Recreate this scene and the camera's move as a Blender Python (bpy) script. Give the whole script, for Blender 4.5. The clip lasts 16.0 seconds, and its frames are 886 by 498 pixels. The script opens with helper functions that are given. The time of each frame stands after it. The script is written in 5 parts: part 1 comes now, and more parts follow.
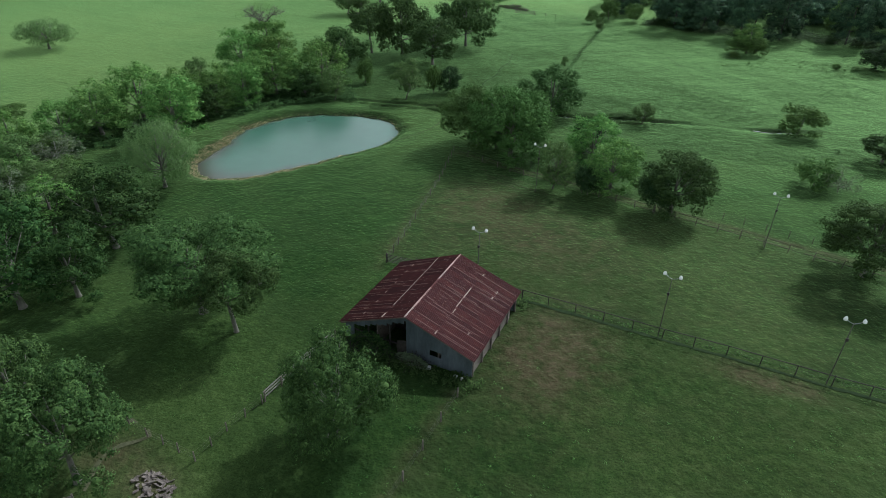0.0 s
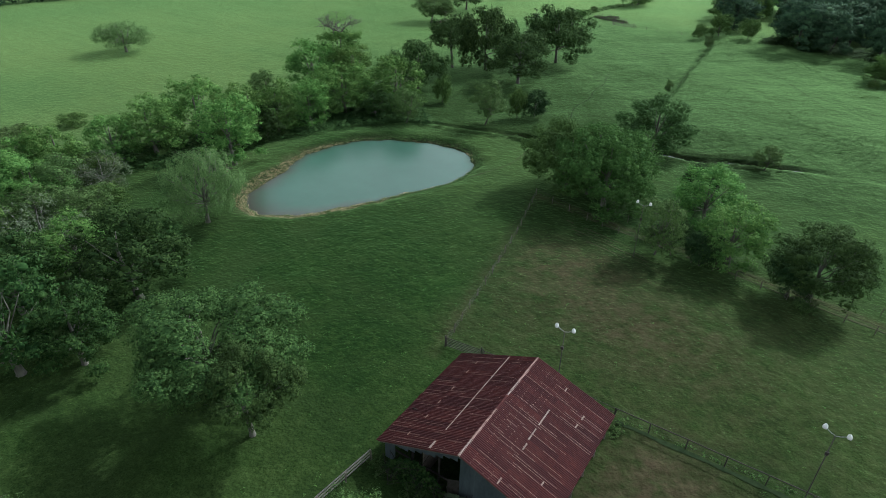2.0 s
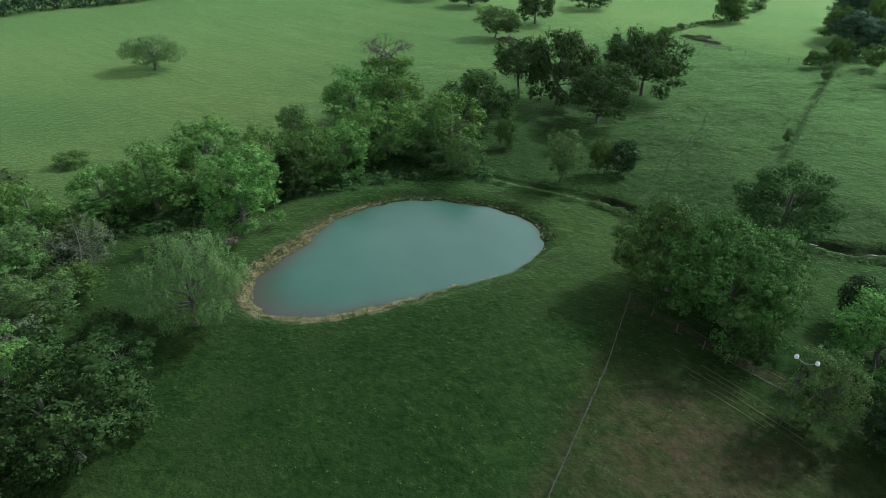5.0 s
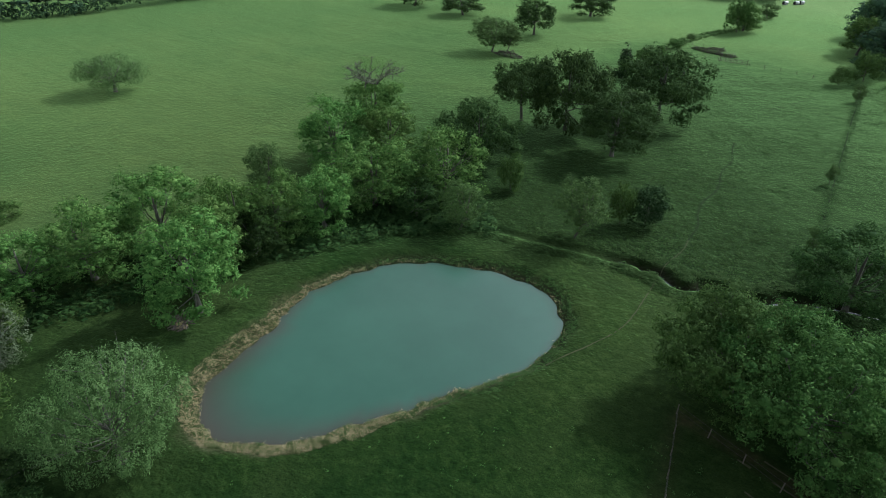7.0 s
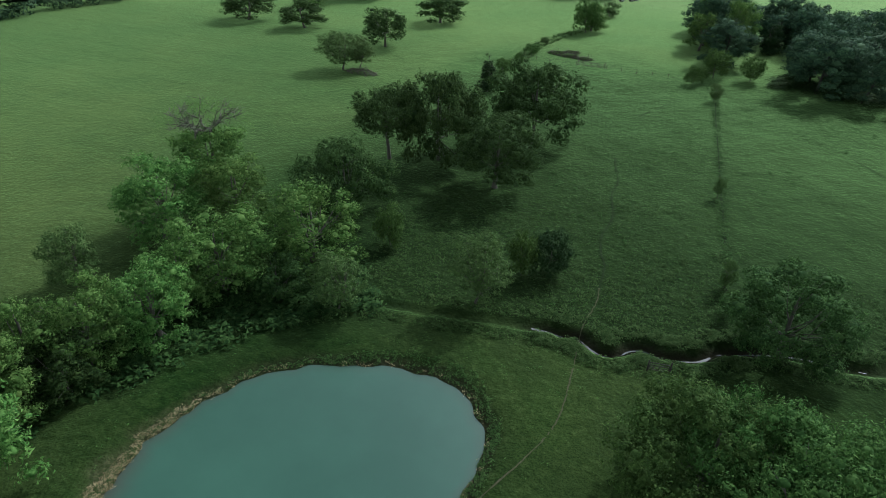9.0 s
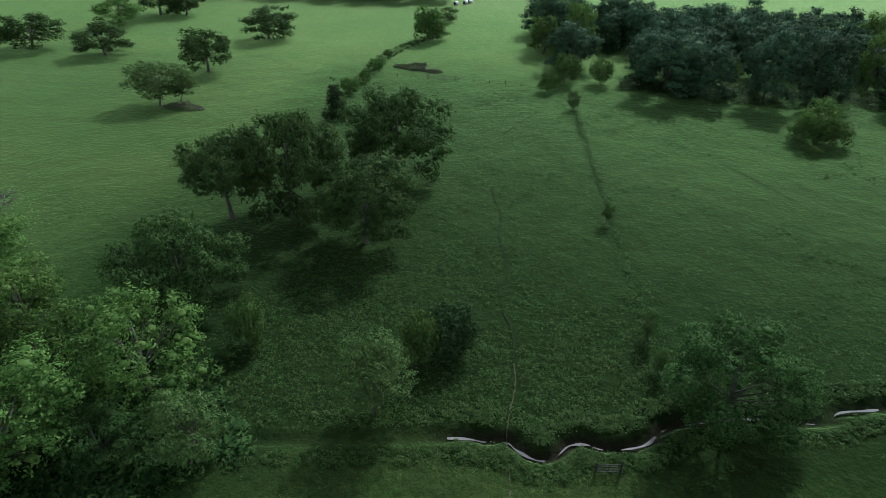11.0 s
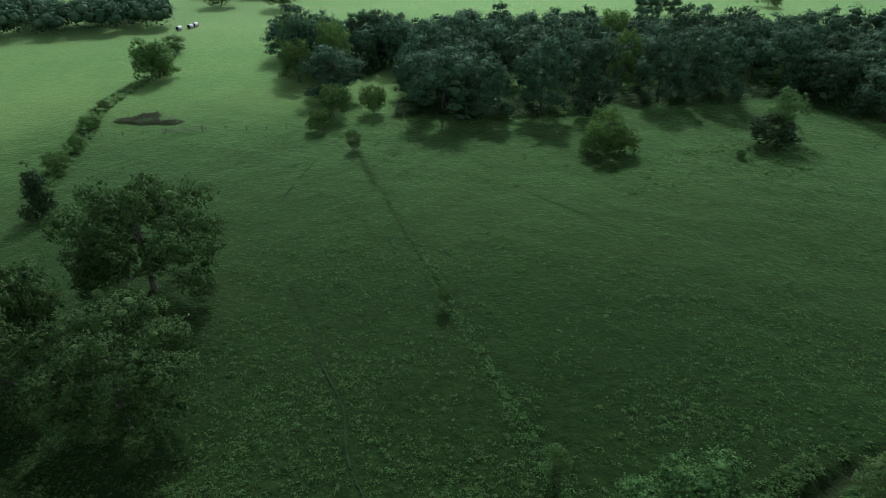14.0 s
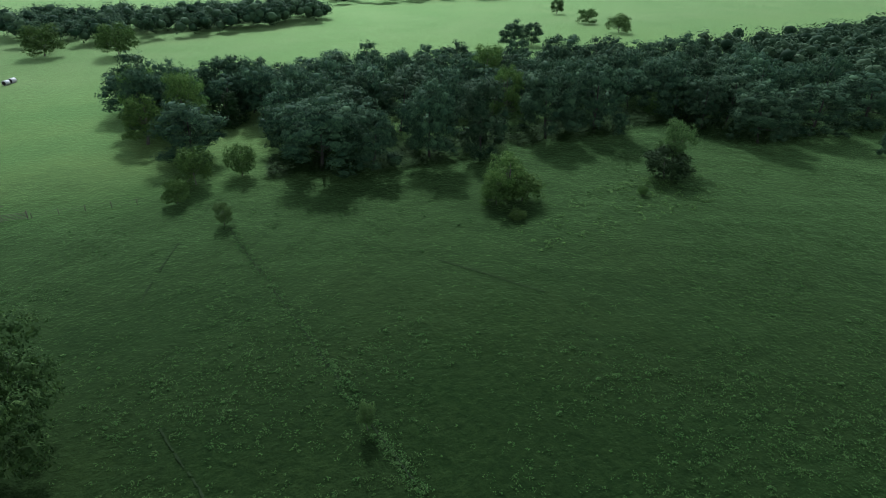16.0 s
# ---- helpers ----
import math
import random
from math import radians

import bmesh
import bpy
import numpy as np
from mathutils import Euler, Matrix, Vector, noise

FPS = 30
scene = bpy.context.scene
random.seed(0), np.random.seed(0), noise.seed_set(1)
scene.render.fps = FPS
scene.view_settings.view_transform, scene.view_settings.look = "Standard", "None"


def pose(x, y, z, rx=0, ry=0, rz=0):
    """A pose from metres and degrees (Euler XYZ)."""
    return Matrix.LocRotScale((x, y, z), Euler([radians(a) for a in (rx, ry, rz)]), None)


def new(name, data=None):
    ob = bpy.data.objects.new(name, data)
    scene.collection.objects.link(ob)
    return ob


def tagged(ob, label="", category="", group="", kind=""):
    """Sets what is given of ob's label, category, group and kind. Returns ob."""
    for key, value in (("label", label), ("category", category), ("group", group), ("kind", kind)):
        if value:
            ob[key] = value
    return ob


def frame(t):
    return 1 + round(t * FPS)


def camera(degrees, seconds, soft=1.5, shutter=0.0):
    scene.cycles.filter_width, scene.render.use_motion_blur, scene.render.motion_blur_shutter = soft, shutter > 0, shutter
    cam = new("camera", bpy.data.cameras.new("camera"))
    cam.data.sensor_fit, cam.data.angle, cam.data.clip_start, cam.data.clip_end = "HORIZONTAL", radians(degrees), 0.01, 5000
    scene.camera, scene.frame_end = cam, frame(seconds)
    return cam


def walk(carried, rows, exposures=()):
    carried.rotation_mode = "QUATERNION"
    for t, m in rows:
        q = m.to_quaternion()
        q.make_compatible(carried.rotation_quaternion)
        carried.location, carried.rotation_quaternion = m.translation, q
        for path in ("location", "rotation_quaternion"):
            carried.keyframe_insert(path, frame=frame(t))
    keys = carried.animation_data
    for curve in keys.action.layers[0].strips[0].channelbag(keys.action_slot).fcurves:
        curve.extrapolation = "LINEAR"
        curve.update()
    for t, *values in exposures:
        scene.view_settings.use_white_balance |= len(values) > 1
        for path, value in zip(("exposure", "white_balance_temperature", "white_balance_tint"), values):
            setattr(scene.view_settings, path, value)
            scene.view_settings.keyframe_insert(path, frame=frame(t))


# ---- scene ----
cam = camera(71.3, 16.0, soft=0.8)
METRES, EYE, TILT, LEAN, TURN = 148.5, 45.0, 0.0, 0.0, 24.8
ROWS = [
    (0.0, 0.0, 0.0, 0.0, 1.11, -31.3, -1.82),
    (0.5, 0.0001, 0.0316, -0.0007, 3.38, -31.37, -1.79),
    (1.0, -0.0011, 0.0628, -0.0012, 5.36, -31.42, -1.76),
    (1.5, -0.0034, 0.0942, -0.0018, 7.12, -31.46, -1.71),
    (2.0, -0.0074, 0.1256, -0.0028, 8.84, -31.49, -1.74),
    (2.5, -0.0122, 0.1575, -0.0033, 10.88, -31.55, -1.69),
    (3.0, -0.0181, 0.1897, -0.0041, 12.28, -31.58, -1.65),
    (3.5, -0.0253, 0.2214, -0.0047, 13.13, -31.62, -1.65),
    (4.0, -0.0325, 0.2526, -0.0053, 13.69, -31.62, -1.64),
    (6.5, -0.076, 0.4088, -0.0048, 14.36, -31.8, -1.73),
    (7.0, -0.0847, 0.4404, -0.0051, 13.37, -31.78, -1.75),
    (7.5, -0.0929, 0.4719, -0.0056, 11.47, -31.72, -1.8),
    (8.0, -0.1006, 0.5038, -0.0058, 7.97, -31.63, -1.88),
    (8.5, -0.1076, 0.5356, -0.0059, 3.46, -31.49, -1.98),
    (9.0, -0.1131, 0.5673, -0.0064, -0.57, -31.35, -2.02),
    (11.5, -0.1139, 0.7233, -0.0074, -20.25, -30.56, -2.02),
    (12.0, -0.1093, 0.7538, -0.0071, -25.03, -30.38, -1.98),
    (12.5, -0.1021, 0.7838, -0.0069, -29.02, -30.23, -1.92),
    (13.0, -0.0927, 0.8124, -0.0065, -32.6, -30.11, -1.84),
    (13.5, -0.082, 0.84, -0.0061, -36.05, -30.0, -1.79),
    (14.0, -0.0694, 0.8663, -0.0055, -39.38, -29.71, -1.72),
    (14.5, -0.0558, 0.8917, -0.0054, -42.2, -28.99, -1.61),
    (15.0, -0.0421, 0.9167, -0.005, -45.57, -28.29, -1.54),
    (15.5, -0.0276, 0.9405, -0.0047, -48.85, -27.59, -1.43),
    (16.0, -0.0129, 0.9636, -0.0044, -52.25, -26.88, -1.34),
]
walk(cam, [(t, pose(0, 0, EYE, TILT, LEAN, TURN) @ pose(METRES * x, METRES * y, METRES * z, 90 + pitch, roll, yaw)) for t, x, y, z, yaw, pitch, roll in ROWS],
     ((0.0, -0.02, 5600, 14), (4.0, -0.05, 5600, 14), (9.0, -0.36, 5600, 14), (12.5, -0.38, 5550, 15), (16.0, -0.36, 5450, 15)))

# ---- light ----
SUN_AZ, SUN_EL = 16.0, 40.0        # degrees from +y towards +x, and above the horizon
sun_data = bpy.data.lights.new("sun", "SUN")
sun_data.energy, sun_data.angle, sun_data.color = 4.2, radians(2.0), (1.0, 0.97, 0.90)
sun = new("sun", sun_data)
sun_way = Vector((math.sin(radians(SUN_AZ)) * math.cos(radians(SUN_EL)), math.cos(radians(SUN_AZ)) * math.cos(radians(SUN_EL)), math.sin(radians(SUN_EL))))
sun.rotation_mode = "QUATERNION"
sun.rotation_quaternion = sun_way.to_track_quat("Z", "Y")
sun.location = (0, 200, 150)

world = bpy.data.worlds.new("world")
scene.world = world
world.use_nodes = True
wt = world.node_tree
wt.nodes.clear()
w_out, w_bg = wt.nodes.new("ShaderNodeOutputWorld"), wt.nodes.new("ShaderNodeBackground")
w_sky = wt.nodes.new("ShaderNodeTexSky")
w_sky.sky_type, w_sky.sun_disc = "NISHITA", False
w_sky.sun_elevation, w_sky.sun_rotation = radians(SUN_EL), radians(SUN_AZ)
w_sky.air_density, w_sky.dust_density = 1.0, 2.5
w_co, w_no, w_ra, w_mx = (wt.nodes.new(n) for n in ("ShaderNodeTexCoord", "ShaderNodeTexNoise", "ShaderNodeValToRGB", "ShaderNodeMix"))
w_no.inputs["Scale"].default_value, w_no.inputs["Detail"].default_value = 1.5, 5.0
w_ra.color_ramp.elements[0].position, w_ra.color_ramp.elements[1].position = 0.42, 0.66
w_mx.data_type = "RGBA"
w_mx.inputs["B"].default_value = (16.4, 16.8, 15.2, 1)
wt.links.new(w_co.outputs["Generated"], w_no.inputs["Vector"])
wt.links.new(w_no.outputs["Fac"], w_ra.inputs["Fac"])
# the cover thickens towards the horizon, where one looks along the cloud layer
w_sp, w_mr, w_ad = (wt.nodes.new(n) for n in ("ShaderNodeSeparateXYZ", "ShaderNodeMapRange", "ShaderNodeMath"))
for key, value in (("From Min", 0.0), ("From Max", 0.85), ("To Min", 0.95), ("To Max", 0.0)):
    w_mr.inputs[key].default_value = value
w_ad.operation, w_ad.use_clamp = "ADD", True
wt.links.new(w_co.outputs["Generated"], w_sp.inputs["Vector"])
wt.links.new(w_sp.outputs["Z"], w_mr.inputs["Value"])
wt.links.new(w_mr.outputs["Result"], w_ad.inputs[0])
wt.links.new(w_ra.outputs["Color"], w_ad.inputs[1])
wt.links.new(w_ad.outputs["Value"], w_mx.inputs["Factor"])
wt.links.new(w_sky.outputs["Color"], w_mx.inputs["A"])
# haze and cloud are brighter towards the sun
w_dot, w_pow, w_gl, w_vm = (wt.nodes.new(n) for n in ("ShaderNodeVectorMath", "ShaderNodeMath", "ShaderNodeMath", "ShaderNodeVectorMath"))
w_dot.operation, w_pow.operation, w_gl.operation, w_vm.operation = "DOT_PRODUCT", "POWER", "MULTIPLY_ADD", "SCALE"
w_dot.inputs[1].default_value = sun_way
w_pow.inputs[1].default_value = 6.0
w_pow.use_clamp = True
w_gl.inputs[1].default_value, w_gl.inputs[2].default_value = 4.0, 0.9
wt.links.new(w_co.outputs["Generated"], w_dot.inputs[0])
wt.links.new(w_dot.outputs["Value"], w_pow.inputs[0])
wt.links.new(w_pow.outputs["Value"], w_gl.inputs[0])
wt.links.new(w_mx.outputs["Result"], w_vm.inputs[0])
wt.links.new(w_gl.outputs["Value"], w_vm.inputs["Scale"])
wt.links.new(w_vm.outputs["Vector"], w_bg.inputs["Color"])
w_bg.inputs["Strength"].default_value = 0.066
wt.links.new(w_bg.outputs["Background"], w_out.inputs["Surface"])


# ---- materials ----
class Mat:
    """A short way to lay nodes."""
    def __init__(self, name, rough=0.8, metal=0.0):
        self.m = bpy.data.materials.new(name)
        self.m.use_nodes = True
        self.t = self.m.node_tree
        self.b = self.t.nodes["Principled BSDF"]
        self.out = self.t.nodes["Material Output"]
        self.b.inputs["Roughness"].default_value, self.b.inputs["Metallic"].default_value = rough, metal

    def node(self, kind, **sets):
        n = self.t.nodes.new(kind)
        for k, v in sets.items():
            n.inputs[k.replace("_", " ")].default_value = v
        return n

    def link(self, a, b):
        self.t.links.new(a, b)

    def where(self, space="Object"):
        return self.node("ShaderNodeTexCoord").outputs[space]

    def noise(self, scale, detail=4.0, rough=0.55, vec=None, stretch=None):
        n = self.node("ShaderNodeTexNoise", Scale=scale, Detail=detail, Roughness=rough)
        v = vec if vec is not None else self.where()
        if stretch:
            mp = self.node("ShaderNodeMapping", Scale=stretch)
            self.link(v, mp.inputs["Vector"])
            v = mp.outputs["Vector"]
        self.link(v, n.inputs["Vector"])
        return n.outputs["Fac"]

    def ramp(self, fac, *stops):
        r = self.t.nodes.new("ShaderNodeValToRGB")
        e = r.color_ramp.elements
        while len(e) < len(stops):
            e.new(0.5)
        for k, (p, c) in enumerate(stops):
            e[k].position, e[k].color = p, (*c, 1)
        self.link(fac, r.inputs["Fac"])
        return r.outputs["Color"]

    def mix(self, fac, a, b, blend="MIX"):
        n = self.t.nodes.new("ShaderNodeMix")
        n.data_type, n.blend_type = "RGBA", blend
        for v, key in ((fac, "Factor"), (a, "A"), (b, "B")):
            if hasattr(v, "is_linked"):
                self.link(v, n.inputs[key])
            else:
                n.inputs[key].default_value = v if key == "Factor" else (*v, 1)
        return n.outputs["Result"]

    def math(self, op, a, b=0.5, clamp=False):
        n = self.t.nodes.new("ShaderNodeMath")
        n.operation, n.use_clamp = op, clamp
        for k, v in enumerate((a, b)):
            if hasattr(v, "is_linked"):
                self.link(v, n.inputs[k])
            else:
                n.inputs[k].default_value = v
        return n.outputs["Value"]

    def attribute(self, name):
        n = self.t.nodes.new("ShaderNodeAttribute")
        n.attribute_name = name
        return n.outputs["Fac"]

    def colour(self, c):
        if hasattr(c, "is_linked"):
            self.link(c, self.b.inputs["Base Color"])
        else:
            self.b.inputs["Base Color"].default_value = (*c, 1)

    def bump(self, height, strength=0.5, distance=0.05):
        n = self.node("ShaderNodeBump", Strength=strength, Distance=distance)
        self.link(height, n.inputs["Height"])
        self.link(n.outputs["Normal"], self.b.inputs["Normal"])


def ground_material():
    k = Mat("pasture", 0.95)
    k.b.inputs["Specular IOR Level"].default_value = 0.025
    k.b.inputs["Sheen Weight"].default_value = 0.32
    k.b.inputs["Sheen Roughness"].default_value = 0.26
    k.b.inputs["Sheen Tint"].default_value = (0.50, 0.92, 0.32, 1)
    big, mid, fine = k.noise(0.02, 4), k.noise(0.16, 5), k.noise(0.9, 9, 0.72)
    blades = k.noise(6.0, 4, 0.7)
    grass = k.ramp(fine, (0.34, (0.0060, 0.0165, 0.0036)), (0.50, (0.0130, 0.0315, 0.0066)), (0.66, (0.026, 0.050, 0.0120)))
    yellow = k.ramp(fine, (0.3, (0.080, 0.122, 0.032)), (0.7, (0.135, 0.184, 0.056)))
    rough = k.ramp(fine, (0.34, (0.0056, 0.0135, 0.0034)), (0.66, (0.0160, 0.032, 0.0084)))
    g = k.mix(k.ramp(big, (0.42, (0, 0, 0)), (0.66, (0.30, 0.30, 0.30))), grass, yellow)
    # uneven grass tone, with dappled cloud light and shade put into the colour
    swathe = k.noise(0.045, 6, 0.62)
    g = k.mix(k.ramp(swathe, (0.50, (0, 0, 0)), (0.70, (0.42, 0.42, 0.42))), g, k.ramp(fine, (0.35, (0.017, 0.048, 0.009)), (0.65, (0.038, 0.088, 0.019))))
    g = k.mix(k.ramp(swathe, (0.34, (0.5, 0.5, 0.5)), (0.46, (0, 0, 0))), g, (0.007, 0.020, 0.005))
    g = k.mix(k.ramp(mid, (0.46, (0, 0, 0)), (0.66, (0.6, 0.6, 0.6))), g, (0.020, 0.036, 0.010))
    # short turf; its extra paleness puts far sunlight and haze into the colour
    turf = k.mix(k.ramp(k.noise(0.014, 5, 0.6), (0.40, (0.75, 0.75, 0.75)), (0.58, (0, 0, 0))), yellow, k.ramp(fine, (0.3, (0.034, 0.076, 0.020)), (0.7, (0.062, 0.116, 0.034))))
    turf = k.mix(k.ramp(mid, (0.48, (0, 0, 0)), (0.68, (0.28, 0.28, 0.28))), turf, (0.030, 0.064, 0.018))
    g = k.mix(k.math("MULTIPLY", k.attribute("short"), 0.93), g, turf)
    # "hay" is distance haze mixed into the ground colour, not a crop
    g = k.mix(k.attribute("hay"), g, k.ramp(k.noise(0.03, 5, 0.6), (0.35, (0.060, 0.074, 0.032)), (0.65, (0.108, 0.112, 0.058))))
    g = k.mix(k.math("MULTIPLY", k.attribute("weedy"), 0.8), g, rough)
    g = k.mix(k.ramp(blades, (0.38, (0.6, 0.6, 0.6)), (0.56, (0, 0, 0))), g, (0.005, 0.015, 0.004))
    dry = k.ramp(fine, (0.3, (0.028, 0.024, 0.012)), (0.7, (0.068, 0.054, 0.031)))
    g = k.mix(k.math("MULTIPLY", k.attribute("worn"), k.ramp(k.noise(0.5, 5, 0.7), (0.3, (0.15,) * 3), (0.65, (1,) * 3)), True), g, dry)
    soil = k.ramp(k.noise(2.2, 6, 0.7), (0.3, (0.035, 0.036, 0.018)), (0.5, (0.085, 0.075, 0.042)), (0.72, (0.20, 0.165, 0.105)))
    g = k.mix(k.math("MULTIPLY", k.attribute("soil"), k.ramp(k.noise(0.9, 6, 0.7), (0.3, (0.35,) * 3), (0.55, (1,) * 3)), True), g, soil)
    g = k.mix(k.attribute("mud"), g, (0.020, 0.019, 0.012))
    k.colour(g)
    k.bump(k.math("ADD", k.noise(0.8, 4, 0.6), k.math("ADD", k.math("MULTIPLY", k.noise(1.9, 3, 0.55), 0.7), k.math("MULTIPLY", blades, 0.05))), 1.0, 0.26)
    # the low sun glancing off and through the blades
    gloss = k.node("ShaderNodeBsdfGlossy", Color=(0.58, 1.0, 0.36, 1), Roughness=0.72)
    lw = k.node("ShaderNodeLayerWeight", Blend=0.5).outputs["Facing"]
    mx = k.node("ShaderNodeMixShader")
    k.link(k.math("MULTIPLY", k.math("POWER", lw, 4.5), 0.14), mx.inputs[0])
    k.link(k.b.outputs["BSDF"], mx.inputs[1])
    k.link(gloss.outputs["BSDF"], mx.inputs[2])
    k.link(mx.outputs["Shader"], k.out.inputs["Surface"])
    return k.m


def leaf_material(name, dark, mid, light, translucent=0.3):
    k = Mat(name, 0.85)
    k.b.inputs["Specular IOR Level"].default_value = 0.08
    isl = k.node("ShaderNodeNewGeometry").outputs["Random Per Island"]
    obj = k.node("ShaderNodeObjectInfo").outputs["Random"]
    patch = k.noise(0.55, 3, 0.6)
    c = k.ramp(k.math("ADD", k.math("MULTIPLY", isl, 0.45), k.math("ADD", k.math("MULTIPLY", patch, 0.4), k.math("MULTIPLY", k.noise(6.0, 3, 0.7), 0.3))), (0.15, dark), (0.5, mid), (0.95, light))
    hsv = k.node("ShaderNodeHueSaturation", Saturation=1.0)
    k.link(k.math("ADD", k.math("MULTIPLY", obj, 0.022), 0.495), hsv.inputs["Hue"])
    k.link(k.math("ADD", k.math("MULTIPLY", obj, 0.4), 0.8), hsv.inputs["Value"])
    k.link(c, hsv.inputs["Color"])
    c = hsv.outputs["Color"]
    k.colour(c)
    tr = k.node("ShaderNodeBsdfTranslucent")
    k.link(c, tr.inputs["Color"])
    mx = k.node("ShaderNodeMixShader", Fac=translucent)
    k.link(k.b.outputs["BSDF"], mx.inputs[1])
    k.link(tr.outputs["BSDF"], mx.inputs[2])
    k.link(mx.outputs["Shader"], k.out.inputs["Surface"])
    return k.m


def bark_material(name, dark, light):
    k = Mat(name, 0.9)
    n = k.noise(3.0, 6, 0.7, stretch=(1, 1, 0.25))
    k.colour(k.ramp(n, (0.3, dark), (0.7, light)))
    k.bump(n, 0.8, 0.06)
    return k.m


def plain(name, dark, light, scale=2.0, rough=0.8, metal=0.0, stretch=None, bump=0.02):
    k = Mat(name, rough, metal)
    n = k.noise(scale, 6, 0.65, stretch=stretch)
    k.colour(k.ramp(n, (0.3, dark), (0.7, light)))
    k.bump(n, 0.5, bump)
    if rough > 0.9:
        k.b.inputs["Specular IOR Level"].default_value = 0.03
    return k.m


def water_material(name, deep, rough=0.06, shallow=None, ripple=0.09):
    k = Mat(name, rough)
    k.b.inputs["IOR"].default_value = 1.45
    n = k.noise(0.08, 4, 0.6)
    c = k.ramp(n, (0.35, deep), (0.7, tuple(v * 1.2 for v in deep)))
    if shallow:
        c = k.mix(k.attribute("shallow"), c, shallow)
    k.colour(c)
    k.bump(k.noise(2.5, 3, 0.5), ripple, 0.02 if ripple < 0.1 else 0.08)
    return k.m


def roof_material():
    k = Mat("rusty_sheet", 0.8, 0.0)
    k.b.inputs["Specular IOR Level"].default_value = 0.2
    r = k.node("ShaderNodeObjectInfo").outputs["Random"]
    n = k.noise(1.1, 6, 0.7)
    streak = k.noise(1.0, 5, 0.75, stretch=(0.30, 7.0, 1.0))
    c = k.ramp(n, (0.28, (0.030, 0.0070, 0.0066)), (0.5, (0.056, 0.0130, 0.0108)), (0.75, (0.102, 0.030, 0.019)))
    c = k.mix(k.ramp(streak, (0.57, (0,) * 3), (0.70, (0.6,) * 3)), c, (0.19, 0.075, 0.048))
    c = k.mix(k.math("MULTIPLY", r, 0.75), c, (0.026, 0.0065, 0.007))
    k.colour(c)
    k.bump(n, 0.3, 0.01)
    return k.m


GROUND = ground_material()
LEAF = {
    "oak": leaf_material("oak_leaves", (0.010, 0.024, 0.007), (0.033, 0.069, 0.018), (0.104, 0.172, 0.047), 0.22),
    "dark": leaf_material("dark_leaves", (0.008, 0.022, 0.006), (0.023, 0.053, 0.013), (0.075, 0.130, 0.034), 0.20),
    "lush": leaf_material("fresh_leaves", (0.018, 0.050, 0.010), (0.080, 0.170, 0.037), (0.215, 0.345, 0.092), 0.34),
    "spring": leaf_material("spring_leaves", (0.014, 0.036, 0.008), (0.046, 0.103, 0.023), (0.128, 0.215, 0.056), 0.26),
    "airy": leaf_material("pale_leaves", (0.026, 0.054, 0.015), (0.068, 0.124, 0.035), (0.160, 0.240, 0.080), 0.30),
    "willow": leaf_material("willow_leaves", (0.040, 0.076, 0.022), (0.092, 0.152, 0.048), (0.17, 0.25, 0.092), 0.36),
    "bare": leaf_material("sparse_leaves", (0.060, 0.080, 0.042), (0.105, 0.140, 0.075), (0.18, 0.22, 0.13)),
    "cedar": leaf_material("cedar_leaves", (0.008, 0.022, 0.007), (0.021, 0.048, 0.016), (0.052, 0.092, 0.032), 0.15),
    "bush": leaf_material("bush_leaves", (0.018, 0.043, 0.010), (0.055, 0.110, 0.025), (0.150, 0.230, 0.060), 0.24),
    # bluer than the other leaves: distance haze put into the leaf colour
    "wood": leaf_material("hazy_wood_leaves", (0.009, 0.025, 0.013), (0.033, 0.076, 0.037), (0.112, 0.185, 0.088), 0.18),
    "weed": leaf_material("weed_leaves", (0.016, 0.040, 0.009), (0.044, 0.092, 0.022), (0.110, 0.170, 0.056), 0.38),
    "reed": leaf_material("dry_stems", (0.14, 0.120, 0.058), (0.34, 0.285, 0.155), (0.58, 0.49, 0.30), 0.25),
}
BARK = bark_material("bark", (0.045, 0.043, 0.034), (0.15, 0.147, 0.118))
PALE_BARK = bark_material("pale_bark", (0.11, 0.108, 0.092), (0.30, 0.295, 0.26))
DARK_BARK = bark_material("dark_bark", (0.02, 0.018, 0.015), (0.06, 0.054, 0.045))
WATER = water_material("pond_water", (0.033, 0.088, 0.058), 0.24, (0.056, 0.048, 0.037))
CREEK = water_material("creek_water", (0.03, 0.04, 0.034), 0.08, ripple=0.09)
ROOF = roof_material()
CAP = plain("weathered_zinc", (0.12, 0.08, 0.06), (0.29, 0.225, 0.18), 3.0, 0.7, 0.0)
TIN = plain("grey_tin_siding", (0.026, 0.036, 0.044), (0.080, 0.102, 0.118), 1.2, 0.7, 0.1, (1, 1, 0.3))
TIMBER = plain("grey_timber", (0.055, 0.046, 0.037), (0.15, 0.128, 0.105), 4.0, 0.85)
PIPE = plain("dark_pipe", (0.015, 0.012, 0.011), (0.04, 0.032, 0.028), 6.0, 0.8, 0.0)
BOARD = plain("weathered_board", (0.085, 0.078, 0.066), (0.19, 0.178, 0.158), 5.0, 0.85)
GALV = plain("galvanised_pole", (0.16, 0.17, 0.17), (0.30, 0.31, 0.31), 5.0, 0.5, 0.5)
WIRE = plain("rusty_wire", (0.03, 0.028, 0.024), (0.07, 0.062, 0.052), 8.0, 0.7)
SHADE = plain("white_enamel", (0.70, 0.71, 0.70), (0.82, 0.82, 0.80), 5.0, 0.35)
